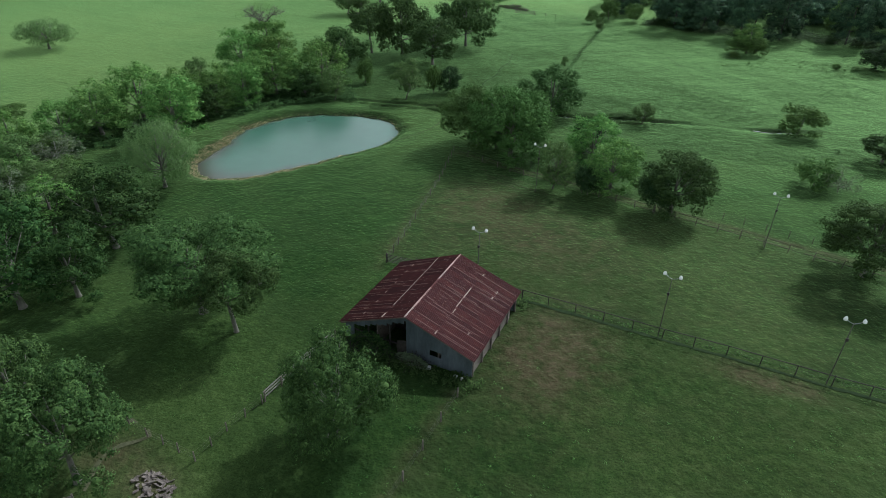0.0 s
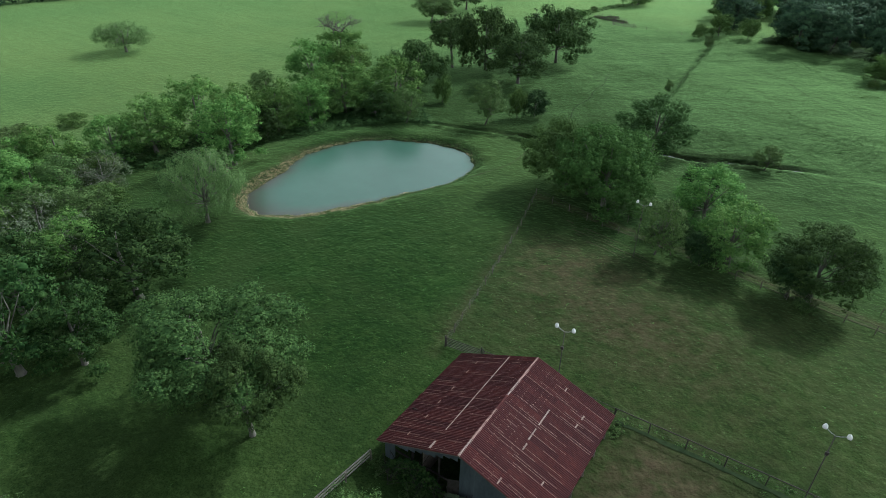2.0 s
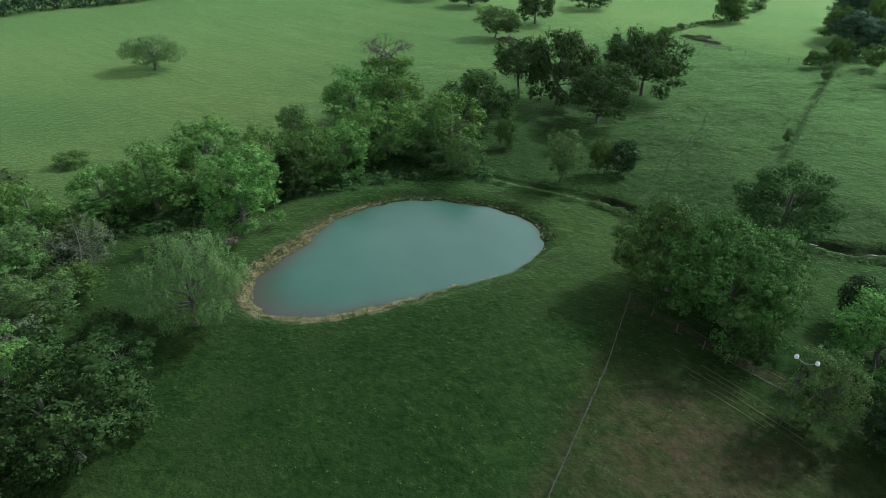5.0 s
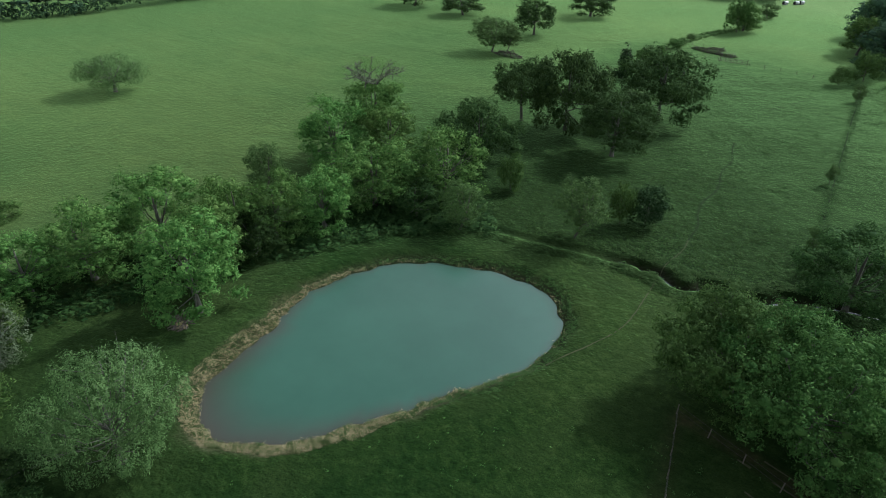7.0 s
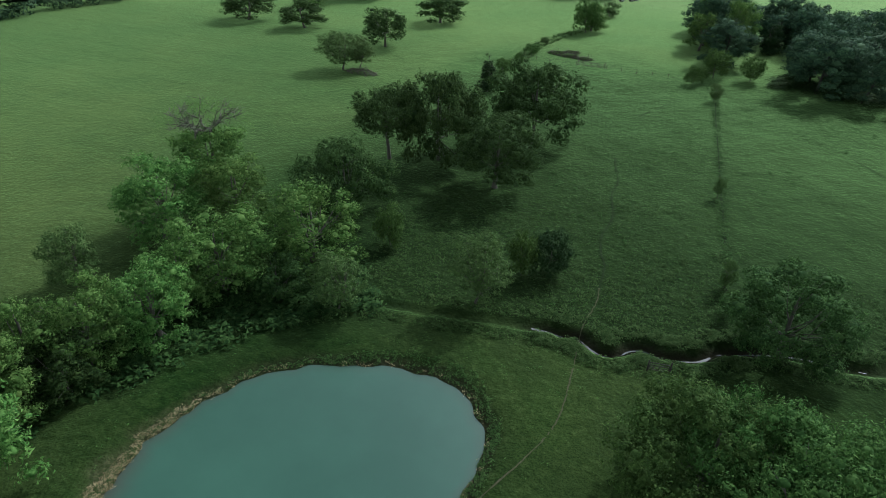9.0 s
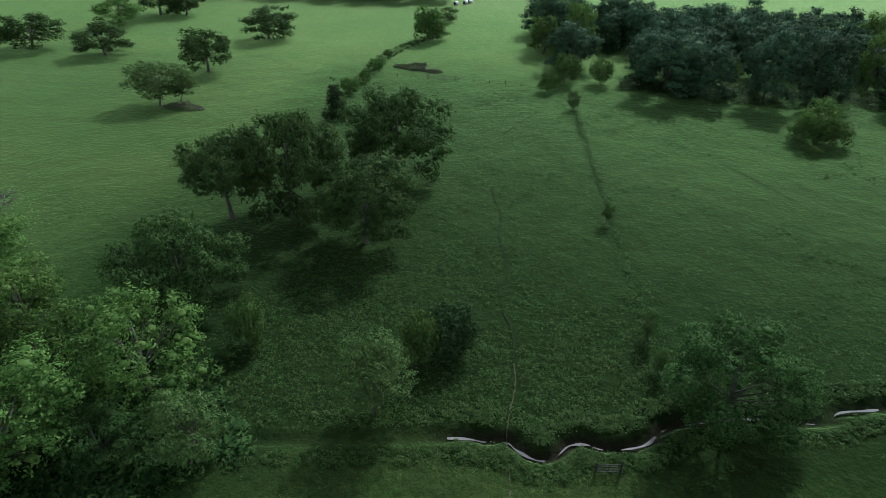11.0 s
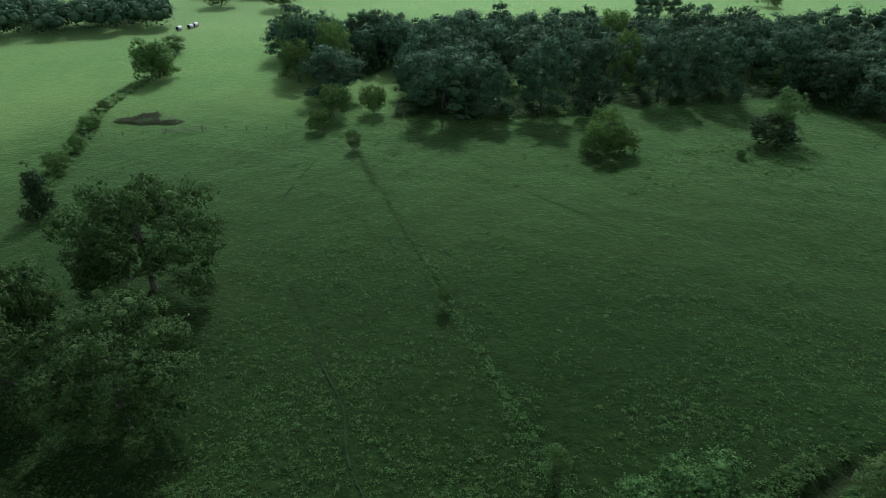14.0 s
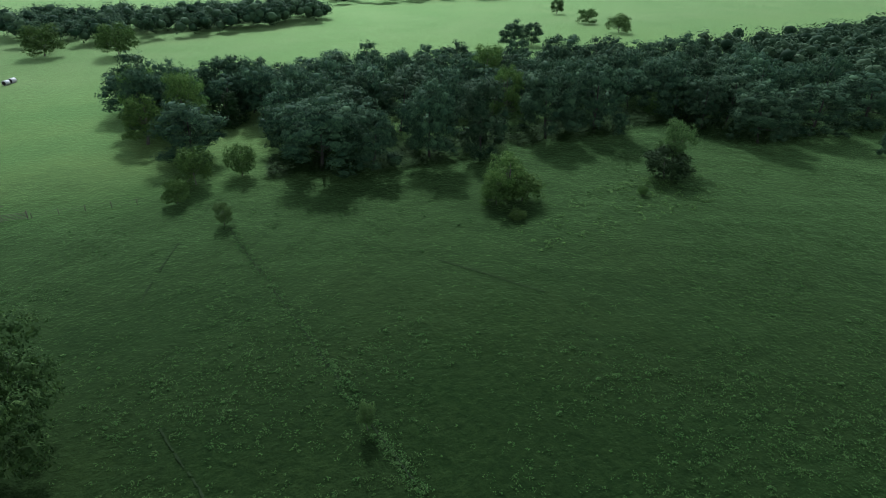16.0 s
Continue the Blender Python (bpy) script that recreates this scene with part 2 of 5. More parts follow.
# carries the barn bay's shade as colour; also used on thin twigs, bale ends
DARK = plain("dark_and_bay_shade", (0.02, 0.018, 0.016), (0.05, 0.045, 0.04), 2.0, 0.95)
STEEL = plain("white_trough_steel", (0.36, 0.37, 0.38), (0.58, 0.59, 0.60), 3.0, 0.5)


# ---- lie of the land ----
POND_C, WATER_Z = (-76.3, 94.3), -3.2
POND_R = (16.34, -1.81, 2.19, -3.56, 2.64, 0.06, 0.99, 0.03, -1.13, -0.47, -0.27, 0.17, 0.25)
CREEK_LINE = ((-128, 52), (-116, 72), (-106, 93), (-99, 109), (-92, 117.5), (-84, 123.5), (-74, 126), (-66, 127.6), (-61.8, 128.7), (-59.7, 128.7), (-57.8, 129), (-56.6, 128.1), (-54.8, 127.3), (-53.2, 127.7), (-51.8, 129.5), (-50.2, 130), (-48.5, 129.6), (-46.4, 130), (-44.2, 131), (-42.8, 132.7), (-41.1, 133.7), (-36.7, 135.3), (-31.8, 135.9), (-26.6, 136.2), (-24.3, 138.1), (-21.4, 138.9), (-18.8, 139.6), (-16.8, 140.3), (6, 144), (20, 148), (60, 152), (140, 150))
ROW_LINE = ((-49.5, 243), (-48, 219.5), (-45.2, 184.7), (-43.2, 159.4), (-42, 140))
TRAIL_LINE = ((-64.5, 186), (-63.5, 181.5), (-61.9, 175.2), (-61.8, 169), (-60.1, 160.9), (-60.4, 154.2), (-59.5, 149.1), (-58.2, 145.3), (-57.8, 140), (-57.4, 136), (-57.8, 130), (-57, 122), (-56.7, 114), (-59, 106.5), (-64, 95), (-69, 84.5), (-74, 76))
TRACK_LINE = ((-46, 104), (-30, 101.2), (-13, 97.8), (8, 93.6), (30, 90))


def glide(points, n=6):
    """A smooth line through the points."""
    p = np.array([points[0], *points, points[-1]], float)
    out = []
    for i in range(1, len(p) - 2):
        for u in np.arange(n) / n:
            a, b, c, d = p[i - 1:i + 3]
            out.append(0.5 * (2 * b + (c - a) * u + (2 * a - 5 * b + 4 * c - d) * u ** 2 + (3 * b - a - 3 * c + d) * u ** 3))
    return np.array([*out, p[-1]])


def away(x, y, line):
    """Distance of the places from a line."""
    best = np.full(np.shape(x), 1e9)
    for a, b in zip(line[:-1], line[1:]):
        d = b - a
        u = np.clip(((x - a[0]) * d[0] + (y - a[1]) * d[1]) / (d @ d + 1e-9), 0, 1)
        best = np.minimum(best, np.hypot(x - a[0] - u * d[0], y - a[1] - u * d[1]))
    return best


CREEK_PATH, ROW_PATH, TRAIL_PATH, TRACK_PATH = glide(CREEK_LINE), glide(ROW_LINE), glide(TRAIL_LINE), glide(TRACK_LINE)


def pond_edge(a):
    r = POND_R[0] + 0 * a
    for k in range(1, 7):
        r = r + POND_R[2 * k - 1] * np.cos(k * a) + POND_R[2 * k] * np.sin(k * a)
    return r + 0.18 * np.sin(17 * a) + 0.14 * np.sin(29 * a + 1) + 0.10 * np.sin(47 * a + 2)


def past_pond(x, y):
    dx, dy = x - POND_C[0], y - POND_C[1]
    return np.hypot(dx, dy) - pond_edge(np.arctan2(dy, dx))


def step(v, a, b):
    u = np.clip((v - a) / (b - a), 0, 1)
    return u * u * (3 - 2 * u)


def wave(x, y, s, ph=0.0):
    """A cheap uneven swell."""
    return (np.sin(x * s + 1.3 * np.sin(y * s * 0.7 + ph)) * np.cos(y * s * 1.1 + 0.9 * np.sin(x * s * 0.8 + 2 * ph)))


def full(x):
    """How deep the creek's channel is cut: it is shallow to the west and fades out to the east but for one pool."""
    return (0.3 + 0.7 * step(x, -67, -60) - 0.35 * step(x, -40, -33)) * (1 - 0.9 * step(x, -14, -4) * (1 - np.exp(-((x - 10.7) / 5.0) ** 2)))


def lie(x, y):
    """Height of the bare ground."""
    x, y = np.asarray(x, float), np.asarray(y, float)
    z = 5.28 * np.tanh(x / 160) - 0.3
    z = z + 0.10 * wave(x, y, 0.11) + 0.05 * wave(x, y, 0.37, 1.0) + 0.03 * wave(x, y, 1.1, 2.0)
    rough = step(y, 124, 134) * (1 - step(y, 240, 262)) * (1 - step(-x, 98, 112))
    z = z + rough * (0.045 * wave(x, y, 1.7, 0.3) + 0.03 * wave(x + 0.6 * y, y - 0.5 * x, 1.9, 1.1)) * (0.6 + 0.4 * wave(x, y, 0.16))
    d = past_pond(x, y)
    near = 1 - step(d, 3.0, 13.0)
    z = z * (1 - near) + np.maximum(z, WATER_Z + 0.75) * near
    bank = WATER_Z + 0.06 + 0.30 * np.clip(d, 0, 1) + (0.45 + 0.15 * wave(x, y, 0.8)) * step(d, 0.4, 2.6)
    z = np.where(d < 6, z * step(d, 0.8, 6) + bank * (1 - step(d, 0.8, 6)), z)
    z = np.where(d < 0, WATER_Z + 0.06 + 0.30 * np.maximum(d, -5), z)
    c = away(x, y, CREEK_PATH)
    z = z - 1.05 * (1 - step(c + 0.3 * wave(x, y, 1.3), 0.25, 1.25)) * (d > 1) * full(x)
    r = away(x, y, ROW_PATH)
    z = z - 0.10 * (1 - step(r, 0.2, 0.9))
    return z


def at(x, y):
    return float(lie(np.array([x]), np.array([y]))[0])


def mesh_object(name, verts, faces, material, parent=None, smooth=False):
    me = bpy.data.meshes.new(name)
    me.from_pydata([tuple(v) for v in verts], [], faces)
    if material:
        me.materials.append(material)
    if smooth:
        me.polygons.foreach_set("use_smooth", [True] * len(me.polygons))
    me.update()
    ob = new(name, me)
    if parent:
        ob.parent = parent
    return ob


def lines(lo, hi, fine_lo, fine_hi, stepsize):
    mid = np.arange(fine_lo, fine_hi + 0.01, stepsize)
    left, right, s, v = [], [], stepsize, fine_lo
    while v > lo:
        s *= 1.35
        v -= s
        left.append(v)
    s, v = stepsize, fine_hi
    while v < hi:
        s *= 1.35
        v += s
        right.append(v)
    return np.array([*left[::-1], *mid, *right])


def build_ground():
    xs, ys = lines(-3200, 3200, -140, 75, 0.8), lines(-3000, 3600, 5, 265, 0.8)
    ys = np.sort(np.concatenate([ys, np.arange(121.8, 141.2, 0.8) + 0.4 - (121.8 - 5) % 0.8]))
    X, Y = np.meshgrid(xs, ys)
    Z = lie(X, Y)
    nx, ny = len(xs), len(ys)
    me = bpy.data.meshes.new("ground")
    i = np.arange(nx * ny).reshape(ny, nx)
    quads = np.stack([i[:-1, :-1], i[:-1, 1:], i[1:, 1:], i[1:, :-1]], -1).reshape(-1, 4)
    me.vertices.add(nx * ny)
    me.vertices.foreach_set("co", np.stack([X, Y, Z], -1).ravel())
    me.loops.add(quads.size)
    me.loops.foreach_set("vertex_index", quads.ravel())
    me.polygons.add(len(quads))
    me.polygons.foreach_set("loop_start", np.arange(0, quads.size, 4))
    me.polygons.foreach_set("use_smooth", np.ones(len(quads), bool))
    me.update(calc_edges=True)
    d, c = past_pond(X, Y), away(X, Y, CREEK_PATH)
    ang = np.arctan2(Y - POND_C[1], X - POND_C[0])
    broad = 0.5 + 1.5 * (0.5 - 0.5 * np.cos(ang - radians(60))) + 0.5 * wave(X, Y, 0.9)
    soil = (1 - step(d, broad * 0.5, broad * 1.4)) * (d > -1.0) * (0.05 + 0.60 * (0.5 - 0.5 * np.cos(ang - radians(78))) ** 1.5)
    soil = np.maximum(soil, 0.8 * np.exp(-((X + 37) ** 2 / 3 + (Y - 21.2) ** 2 / 2)))
    arena = step(X, -44, -38) * (1 - step(X, 10, 40)) * step(Y, 62, 65) * (1 - step(Y, 90, 97))
    hollow = np.exp(-((X + 33) ** 2 / 60 + (Y - 86) ** 2 / 50)) + 0.8 * np.exp(-((X + 20) ** 2 / 150 + (Y - 78) ** 2 / 60))
    apron = 1.3 * np.exp(-((X + 11.5) ** 2 / 36 + (Y - 54) ** 2 / 60)) + 1.5 * np.exp(-((X - 11) ** 2 / 24 + (Y - 59.6) ** 2 / 2.6))
    fences = 0.45 * np.exp(-((X + 18.2) / 0.9) ** 2) * (Y < 44) * (Y > 12) + 0.35 * np.exp(-((X + 38.2 + (Y - 62.4) * 0.196) / 0.8) ** 2) * (Y > 60) * (Y < 104)
    track = 0.9 * np.exp(-(away(X, Y, TRACK_PATH) / 0.8) ** 2)
    pens = np.exp(-((X + 42) ** 2 / 40 + (Y - 22) ** 2 / 8))
    worn = np.clip(0.27 * arena + 0.16 * (X > -17) * (Y < 62) * (Y > -40) * (X < 120) + 0.8 * hollow + apron + fences + track + 0.8 * pens, 0, 1)
    # short: mown turf, also where distant brightness is put into the colour
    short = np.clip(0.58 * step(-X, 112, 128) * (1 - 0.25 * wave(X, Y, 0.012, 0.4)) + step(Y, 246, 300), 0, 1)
    weedy = np.clip(step(Y, 122, 132) * (1 - step(Y, 240, 260)) * (1 - step(-X, 100, 115)), 0, 1)
    mud = np.maximum(0.9 * (1 - step(c, 0.4, 1.15)) * (d > 2) * full(X) ** 2, 0.75 * (1 - step(d, 0.5, 1.5)) * (d > -2) * (0.5 + 0.5 * np.cos(ang - radians(45))))
    # "hay" grows with y: haze painted on the farthest ground
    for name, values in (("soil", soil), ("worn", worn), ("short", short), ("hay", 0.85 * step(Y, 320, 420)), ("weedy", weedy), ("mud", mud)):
        me.attributes.new(name, "FLOAT", "POINT").data.foreach_set("value", values.ravel().astype(np.float32))
    me.materials.append(GROUND)
    return tagged(new("ground", me), "rolling green cattle pasture with worn patches and tracks", "ground", kind="structure")


def build_pond():
    n, rings = 160, (0.0, 0.4, 0.6, 0.72, 0.8, 0.86, 0.92, 0.97, 1.0, 1.05)
    a = np.arange(n) * 2 * math.pi / n
    r = pond_edge(a)
    verts, faces, shallow = [(POND_C[0], POND_C[1], WATER_Z)], [], [0.0]
    for f in rings[1:]:
        for k in range(n):
            verts.append((POND_C[0] + f * r[k] * math.cos(a[k]), POND_C[1] + f * r[k] * math.sin(a[k]), WATER_Z))
            south = 0.5 + 0.5 * math.cos(a[k] - radians(262))
            reach = 0.07 + 0.26 * south ** 2
            shallow.append(max(0.0, min(1.0, (f - 1 + reach) / reach)) ** 1.5 * (0.35 + 0.6 * south))
    for k in range(n):
        faces.append((0, 1 + k, 1 + (k + 1) % n))
    for j in range(len(rings) - 2):
        for k in range(n):
            p, q = 1 + j * n + k, 1 + j * n + (k + 1) % n
            faces.append((p, p + n, q + n, q))
    ob = mesh_object("pond", verts, faces, WATER, smooth=True)
    ob.data.attributes.new("shallow", "FLOAT", "POINT").data.foreach_set("value", shallow)
    return tagged(ob, "still turbid blue-green stock pond water", "pond", kind="structure")


def build_creek():
    line = CREEK_PATH[(CREEK_PATH[:, 0] > -64) & (CREEK_PATH[:, 0] < 30)]
    verts, faces = [], []
    for k, p in enumerate(line):
        d = line[min(k + 1, len(line) - 1)] - line[max(k - 1, 0)]
        d = d / np.hypot(*d)
        s = np.array((-d[1], d[0])) * max(0.02, 0.08 + 0.08 * math.sin(k * 0.31 + 0.8) + 0.05 * math.sin(k * 0.9))
        z = 5.28 * math.tanh(p[0] / 160) - 0.3 - 1.05 * float(full(p[0])) + 0.2
        verts += [(*(p + s), z), (*(p - s), z)]
        if k and np.hypot(*s) > 0.05 and full(p[0]) > 0.4:
            faces.append((2 * k - 2, 2 * k - 1, 2 * k + 1, 2 * k))
    return tagged(mesh_object("creek", verts, faces, CREEK), "narrow shining creek between dark muddy banks", "creek", kind="structure")


# ---- trees ----
def tube(verts, faces, points, radii, n=6):
    base = len(verts)
    points = [Vector(p) for p in points]
    for k, p in enumerate(points):
        way = (points[min(k + 1, len(points) - 1)] - points[max(k - 1, 0)]).normalized()
        side = way.cross(Vector((0.31, 0.95, 0.1))).normalized()
        up = way.cross(side)
        for j in range(n):
            t = 2 * math.pi * j / n
            verts.append(tuple(p + radii[k] * (math.cos(t) * side + math.sin(t) * up)))
    for k in range(len(points) - 1):
        for j in range(n):
            a, b = base + k * n + j, base + k * n + (j + 1) % n
            faces.append((a, b, b + n, a + n))
    faces.append(tuple(base + (len(points) - 1) * n + j for j in range(n)))


def sprays_at(points, outward, size, rng, flat=0.5, long=1.5):
    """Pointed leaf sprays at the points, facing roughly outward: corners, three a spray."""
    n = len(points)
    nor = outward * flat + rng.normal(size=(n, 3)) * 0.36 + np.array((0, 0, 0.38))
    nor /= np.linalg.norm(nor, axis=1)[:, None] + 1e-9
    t = np.cross(nor, rng.normal(size=(n, 3)))
    t /= np.linalg.norm(t, axis=1)[:, None] + 1e-9
    b = np.cross(nor, t)
    s = size * rng.uniform(0.6, 1.35, (n, 1))
    v = np.stack([points - t * s * long * 0.5 - b * s * 0.45, points - t * s * long * 0.4 + b * s * 0.5 + nor * s * 0.1, points + t * s * long * 0.6 - nor * s * 0.2], 1)
    return v.reshape(-1, 3)


def ball(n):
    """A round mesh of about 20 or 80 faces: corners and faces."""
    bm = bmesh.new()
    bmesh.ops.create_icosphere(bm, subdivisions=n, radius=1.0)
    v, f = np.array([p.co[:] for p in bm.verts]), np.array([[p.index for p in q.verts] for q in bm.faces])
    bm.free()
    return v, f


BALLS = {n: ball(n) for n in (1, 2)}


def cores(centres, sizes, rng, squash=0.8, n=2):
    """The dense inner mass of each lobe, a lumpy knot of twigs and leaves: corners, outward ways, faces."""
    bv, bf = BALLS[n]
    vs, ways, fs = [], [], []
    for k, (c, s) in enumerate(zip(centres, sizes)):
        turn = np.linalg.qr(rng.normal(size=(3, 3)))[0]
        way = bv @ turn.T
        v = way * (s * rng.uniform(0.70, 1.05, (len(bv), 1))) * np.array((1, 1, squash)) + c
        v[:, 2] = np.maximum(v[:, 2], 0.1)
        vs.append(v)
        ways.append(way)
        fs.append((bf if np.linalg.det(turn) > 0 else bf[:, ::-1]) + k * len(bv))
    return np.concatenate(vs), np.concatenate(ways), np.concatenate(fs)


def leafy_mesh(name, sprays, material, outward=None, soft=0.6, core=None):
    """Loose sprays, and the inner masses if there are any; with outward ways their shading follows the rounded clump."""
    m = len(sprays)
    v, f = np.asarray(sprays), np.arange(m).reshape(-1, 3)
    nor = None
    if outward is not None:
        q = v.reshape(-1, 3, 3)
        face = np.cross(q[:, 1] - q[:, 0], q[:, 2] - q[:, 0])
        face /= np.linalg.norm(face, axis=1)[:, None] + 1e-9
        back = (face * outward[::3]).sum(1) < 0
        face[back] *= -1
        f[back] = f[back][:, ::-1]
        nor = outward * soft + np.repeat(face, 3, 0) * (1 - soft)
    if core is not None:
        v, f, nor = np.concatenate([v, core[0]]), np.concatenate([f, core[2] + m]), np.concatenate([nor, core[1]])
    me = bpy.data.meshes.new(name)
    me.vertices.add(len(v))
    me.vertices.foreach_set("co", np.asarray(v, np.float32).ravel())
    me.loops.add(3 * len(f))
    me.loops.foreach_set("vertex_index", f.ravel().astype(np.int32))
    me.polygons.add(len(f))
    me.polygons.foreach_set("loop_start", np.arange(0, 3 * len(f), 3))
    me.polygons.foreach_set("use_smooth", np.ones(len(f), bool))
    me.update(calc_edges=True)
    if nor is not None:
        nor = nor / (np.linalg.norm(nor, axis=1)[:, None] + 1e-9)
        me.normals_split_custom_set_from_vertices(nor.tolist())
    me.materials.append(material)
    return me


# name: height, radius, crown's foot, lobes, lobe size, leaves, leaf size, flatness of crown
SHAPES = {
    "oak": (12.0, 6.5, 0.10, 70, 0.17, 31000, 0.135),
    "parasol": (12.0, 7.5, 0.32, 62, 0.16, 31000, 0.135),
    "broad": (11.5, 8.8, 0.06, 80, 0.16, 26000, 0.185),
    "spread": (13.0, 8.5, 0.03, 100, 0.15, 31000, 0.16),
    "field_oak": (12.0, 6.5, 0.05, 60, 0.18, 9000, 0.24),
    "dark": (13.0, 6.0, 0.04, 64, 0.175, 14000, 0.18),
    "lush": (13.0, 6.0, 0.04, 60, 0.185, 12500, 0.185),
    "airy": (9.0, 4.0, 0.10, 34, 0.25, 9000, 0.145),
    "willow": (11.0, 6.5, 0.12, 64, 0.21, 30000, 0.09),
    "bare": (7.0, 5.5, 0.05, 22, 0.28, 3600, 0.14),
    "bush": (7.0, 4.5, 0.01, 46, 0.22, 7000, 0.17),
    "juniper": (7.0, 4.5, 0.01, 40, 0.22, 7000, 0.17),
    "cedar": (9.0, 2.7, 0.02, 22, 0.45, 4000, 0.20),
    "wood": (14.0, 6.5, 0.0, 60, 0.205, 13000, 0.215),
    "grove": (14.0, 6.5, 0.04, 38, 0.24, 3300, 0.32),
    "deadtop": (19.0, 6.3, 0.08, 46, 0.21, 14000, 0.19),
}
INNER = {"wood": 0.55, "grove": 0.60, "airy": 0.0, "willow": 0.0, "bare": 0.0, "parasol": 0.38, "spread": 0.38}


def round_ways(v, lobe_way, zc, zr, r, whole=0.28):
    """Outward ways between those of the lobe and those of the whole crown."""
    big = (v - np.array((0, 0, zc - 0.35 * zr))) / np.array((r, r, max(zr, 0.5)))
    big /= np.linalg.norm(big, axis=1)[:, None] + 1e-9
    return (1 - whole) * lobe_way + whole * big


def tree_meshes(kind, seed):
    h, r, foot, n_lobes, lobe, n_leaf, leaf = SHAPES[kind]
    rng = np.random.default_rng(seed)
    top = h * (0.85 if kind == "deadtop" else 1.0)
    zc, zr = (foot * h + top) / 2, (top - foot * h) / 2
    # lobes
    centres = []
    while len(centres) < n_lobes:
        p = rng.normal(size=3)
        p = p / np.linalg.norm(p)
        if kind in ("wood", "grove", "bush", "juniper", "dark", "lush", "deadtop", "spread", "oak", "broad", "field_oak") and p[2] < 0:
            p[:2] *= 0.92 / max(math.hypot(p[0], p[1]), 0.3)
        p = p * rng.uniform(0.35, 1.10) ** 0.6
        if kind in ("oak", "willow", "broad", "parasol") and p[2] < -0.2 and math.hypot(p[0], p[1]) < 0.5:
            continue
        if kind == "cedar":
            f = rng.uniform(0, 1)
            a = rng.uniform(0, 6.28)
            c = np.array((math.cos(a) * r * 0.55 * (1 - f), math.sin(a) * r * 0.55 * (1 - f), foot * h + r * 0.3 + f * (top - foot * h - r * 0.5)))
        else:
            spread = 1 - lobe * 0.92
            c = np.array((p[0] * r * spread, p[1] * r * spread, zc + p[2] * max(zr - r * lobe * 0.8, 0.3 * zr)))
        if all(np.linalg.norm(c - q) > r * lobe * 0.55 for q in centres):
            centres.append(c)
        elif rng.uniform() < 0.02:
            centres.append(c)
    centres = np.array(centres)
    sizes = r * lobe * rng.uniform(0.72, 1.22, n_lobes)
    if kind == "cedar":
        sizes *= np.clip(1.25 - (centres[:, 2] / top), 0.35, 1)
    # leaf sprays, in small bunches on the lobes
    bunch = 9
    want = n_leaf // bunch
    pick = rng.choice(n_lobes, want * 3, p=sizes ** 2 / (sizes ** 2).sum())
    way = rng.normal(size=(want * 3, 3))
    way[:, 2] = way[:, 2] * 0.85 + {"oak": 0.22, "parasol": 0.36, "broad": 0.22, "lush": 0.12, "spread": 0.15}.get(kind, 0.0)
    way /= np.linalg.norm(way, axis=1)[:, None]
    depth = np.where(rng.uniform(size=want * 3) < 0.92, rng.uniform(0.80, 1.10, want * 3), rng.uniform(0.4, 1.5, want * 3))
    pts = centres[pick] + way * (sizes[pick] * depth)[:, None] * np.array((1.12, 1.12, 0.74))
    inside = np.zeros(len(pts), bool)
    for c, s in zip(centres, sizes):
        inside |= np.linalg.norm((pts - c) / np.array((1, 1, 0.82)), axis=1) < 0.66 * s
    order = np.argsort(inside, kind="stable")[:want]
    pts, way = pts[order], way[order]
    pts[:, 2] = np.maximum(pts[:, 2], 0.15)
    shoots = rng.uniform(size=want) < {"spread": 0.45, "lush": 0.12}.get(kind, 0.04)
    lift = np.where(shoots & (pts[:, 2] > zc), rng.uniform(0.2, 1.0, want) * r * lobe, 0)
    twig = rng.normal(size=(want * bunch, 3)) * leaf * np.array((1.15, 1.15, 0.75))
    pts = np.repeat(pts, bunch, 0) + np.repeat(lift, bunch)[:, None] * np.tile(np.linspace(0, 1, bunch), want)[:, None] * np.array((0, 0, 1.0)) + twig
    out = np.repeat(way, bunch, 0) + twig / leaf * 0.35
    out /= np.linalg.norm(out, axis=1)[:, None]
    if kind == "willow":
        pts[:, 2] -= rng.uniform(0, 0.9, len(pts))
    inner = INNER.get(kind, 0.42)
    forest = kind in ("wood", "grove")
    core = None
    if inner:
        core = list(cores(centres, sizes * inner, rng, 0.72, 1 if kind in ("grove", "bush", "juniper", "cedar") else 2))
        core[1] = round_ways(core[0], core[1], zc, zr, r, 0.6 if forest else 0.3)
    sprays = sprays_at(pts, out, leaf, rng, 1.2 if forest else 0.85, 2.4 if kind == "willow" else 1.6)
    if kind == "deadtop":
        a, o = rng.uniform(0, 6.28, 3600), rng.uniform(0.1, 1.08, 3600)
        few = np.stack([np.cos(a) * o * r, np.sin(a) * o * r, h * (1.02 - 0.16 * o * o) - rng.uniform(0, 2.6, 3600)], -1)
        up = np.tile((0, 0, 1.0), (3600, 1))
        sprays, out = np.concatenate([sprays, sprays_at(few, up, 0.13, rng)]), np.concatenate([out, up])
    crown = leafy_mesh("crown", sprays, LEAF[{"deadtop": "lush", "grove": "wood", "broad": "oak", "parasol": "oak", "field_oak": "oak", "spread": "spring", "juniper": "cedar"}.get(kind, kind)],
                       round_ways(sprays, np.repeat(out, 3, 0), zc, zr, r, 0.6 if forest else 0.3), 0.74 if forest else 0.36, core)
    # trunk and limbs
    verts, faces = [], []
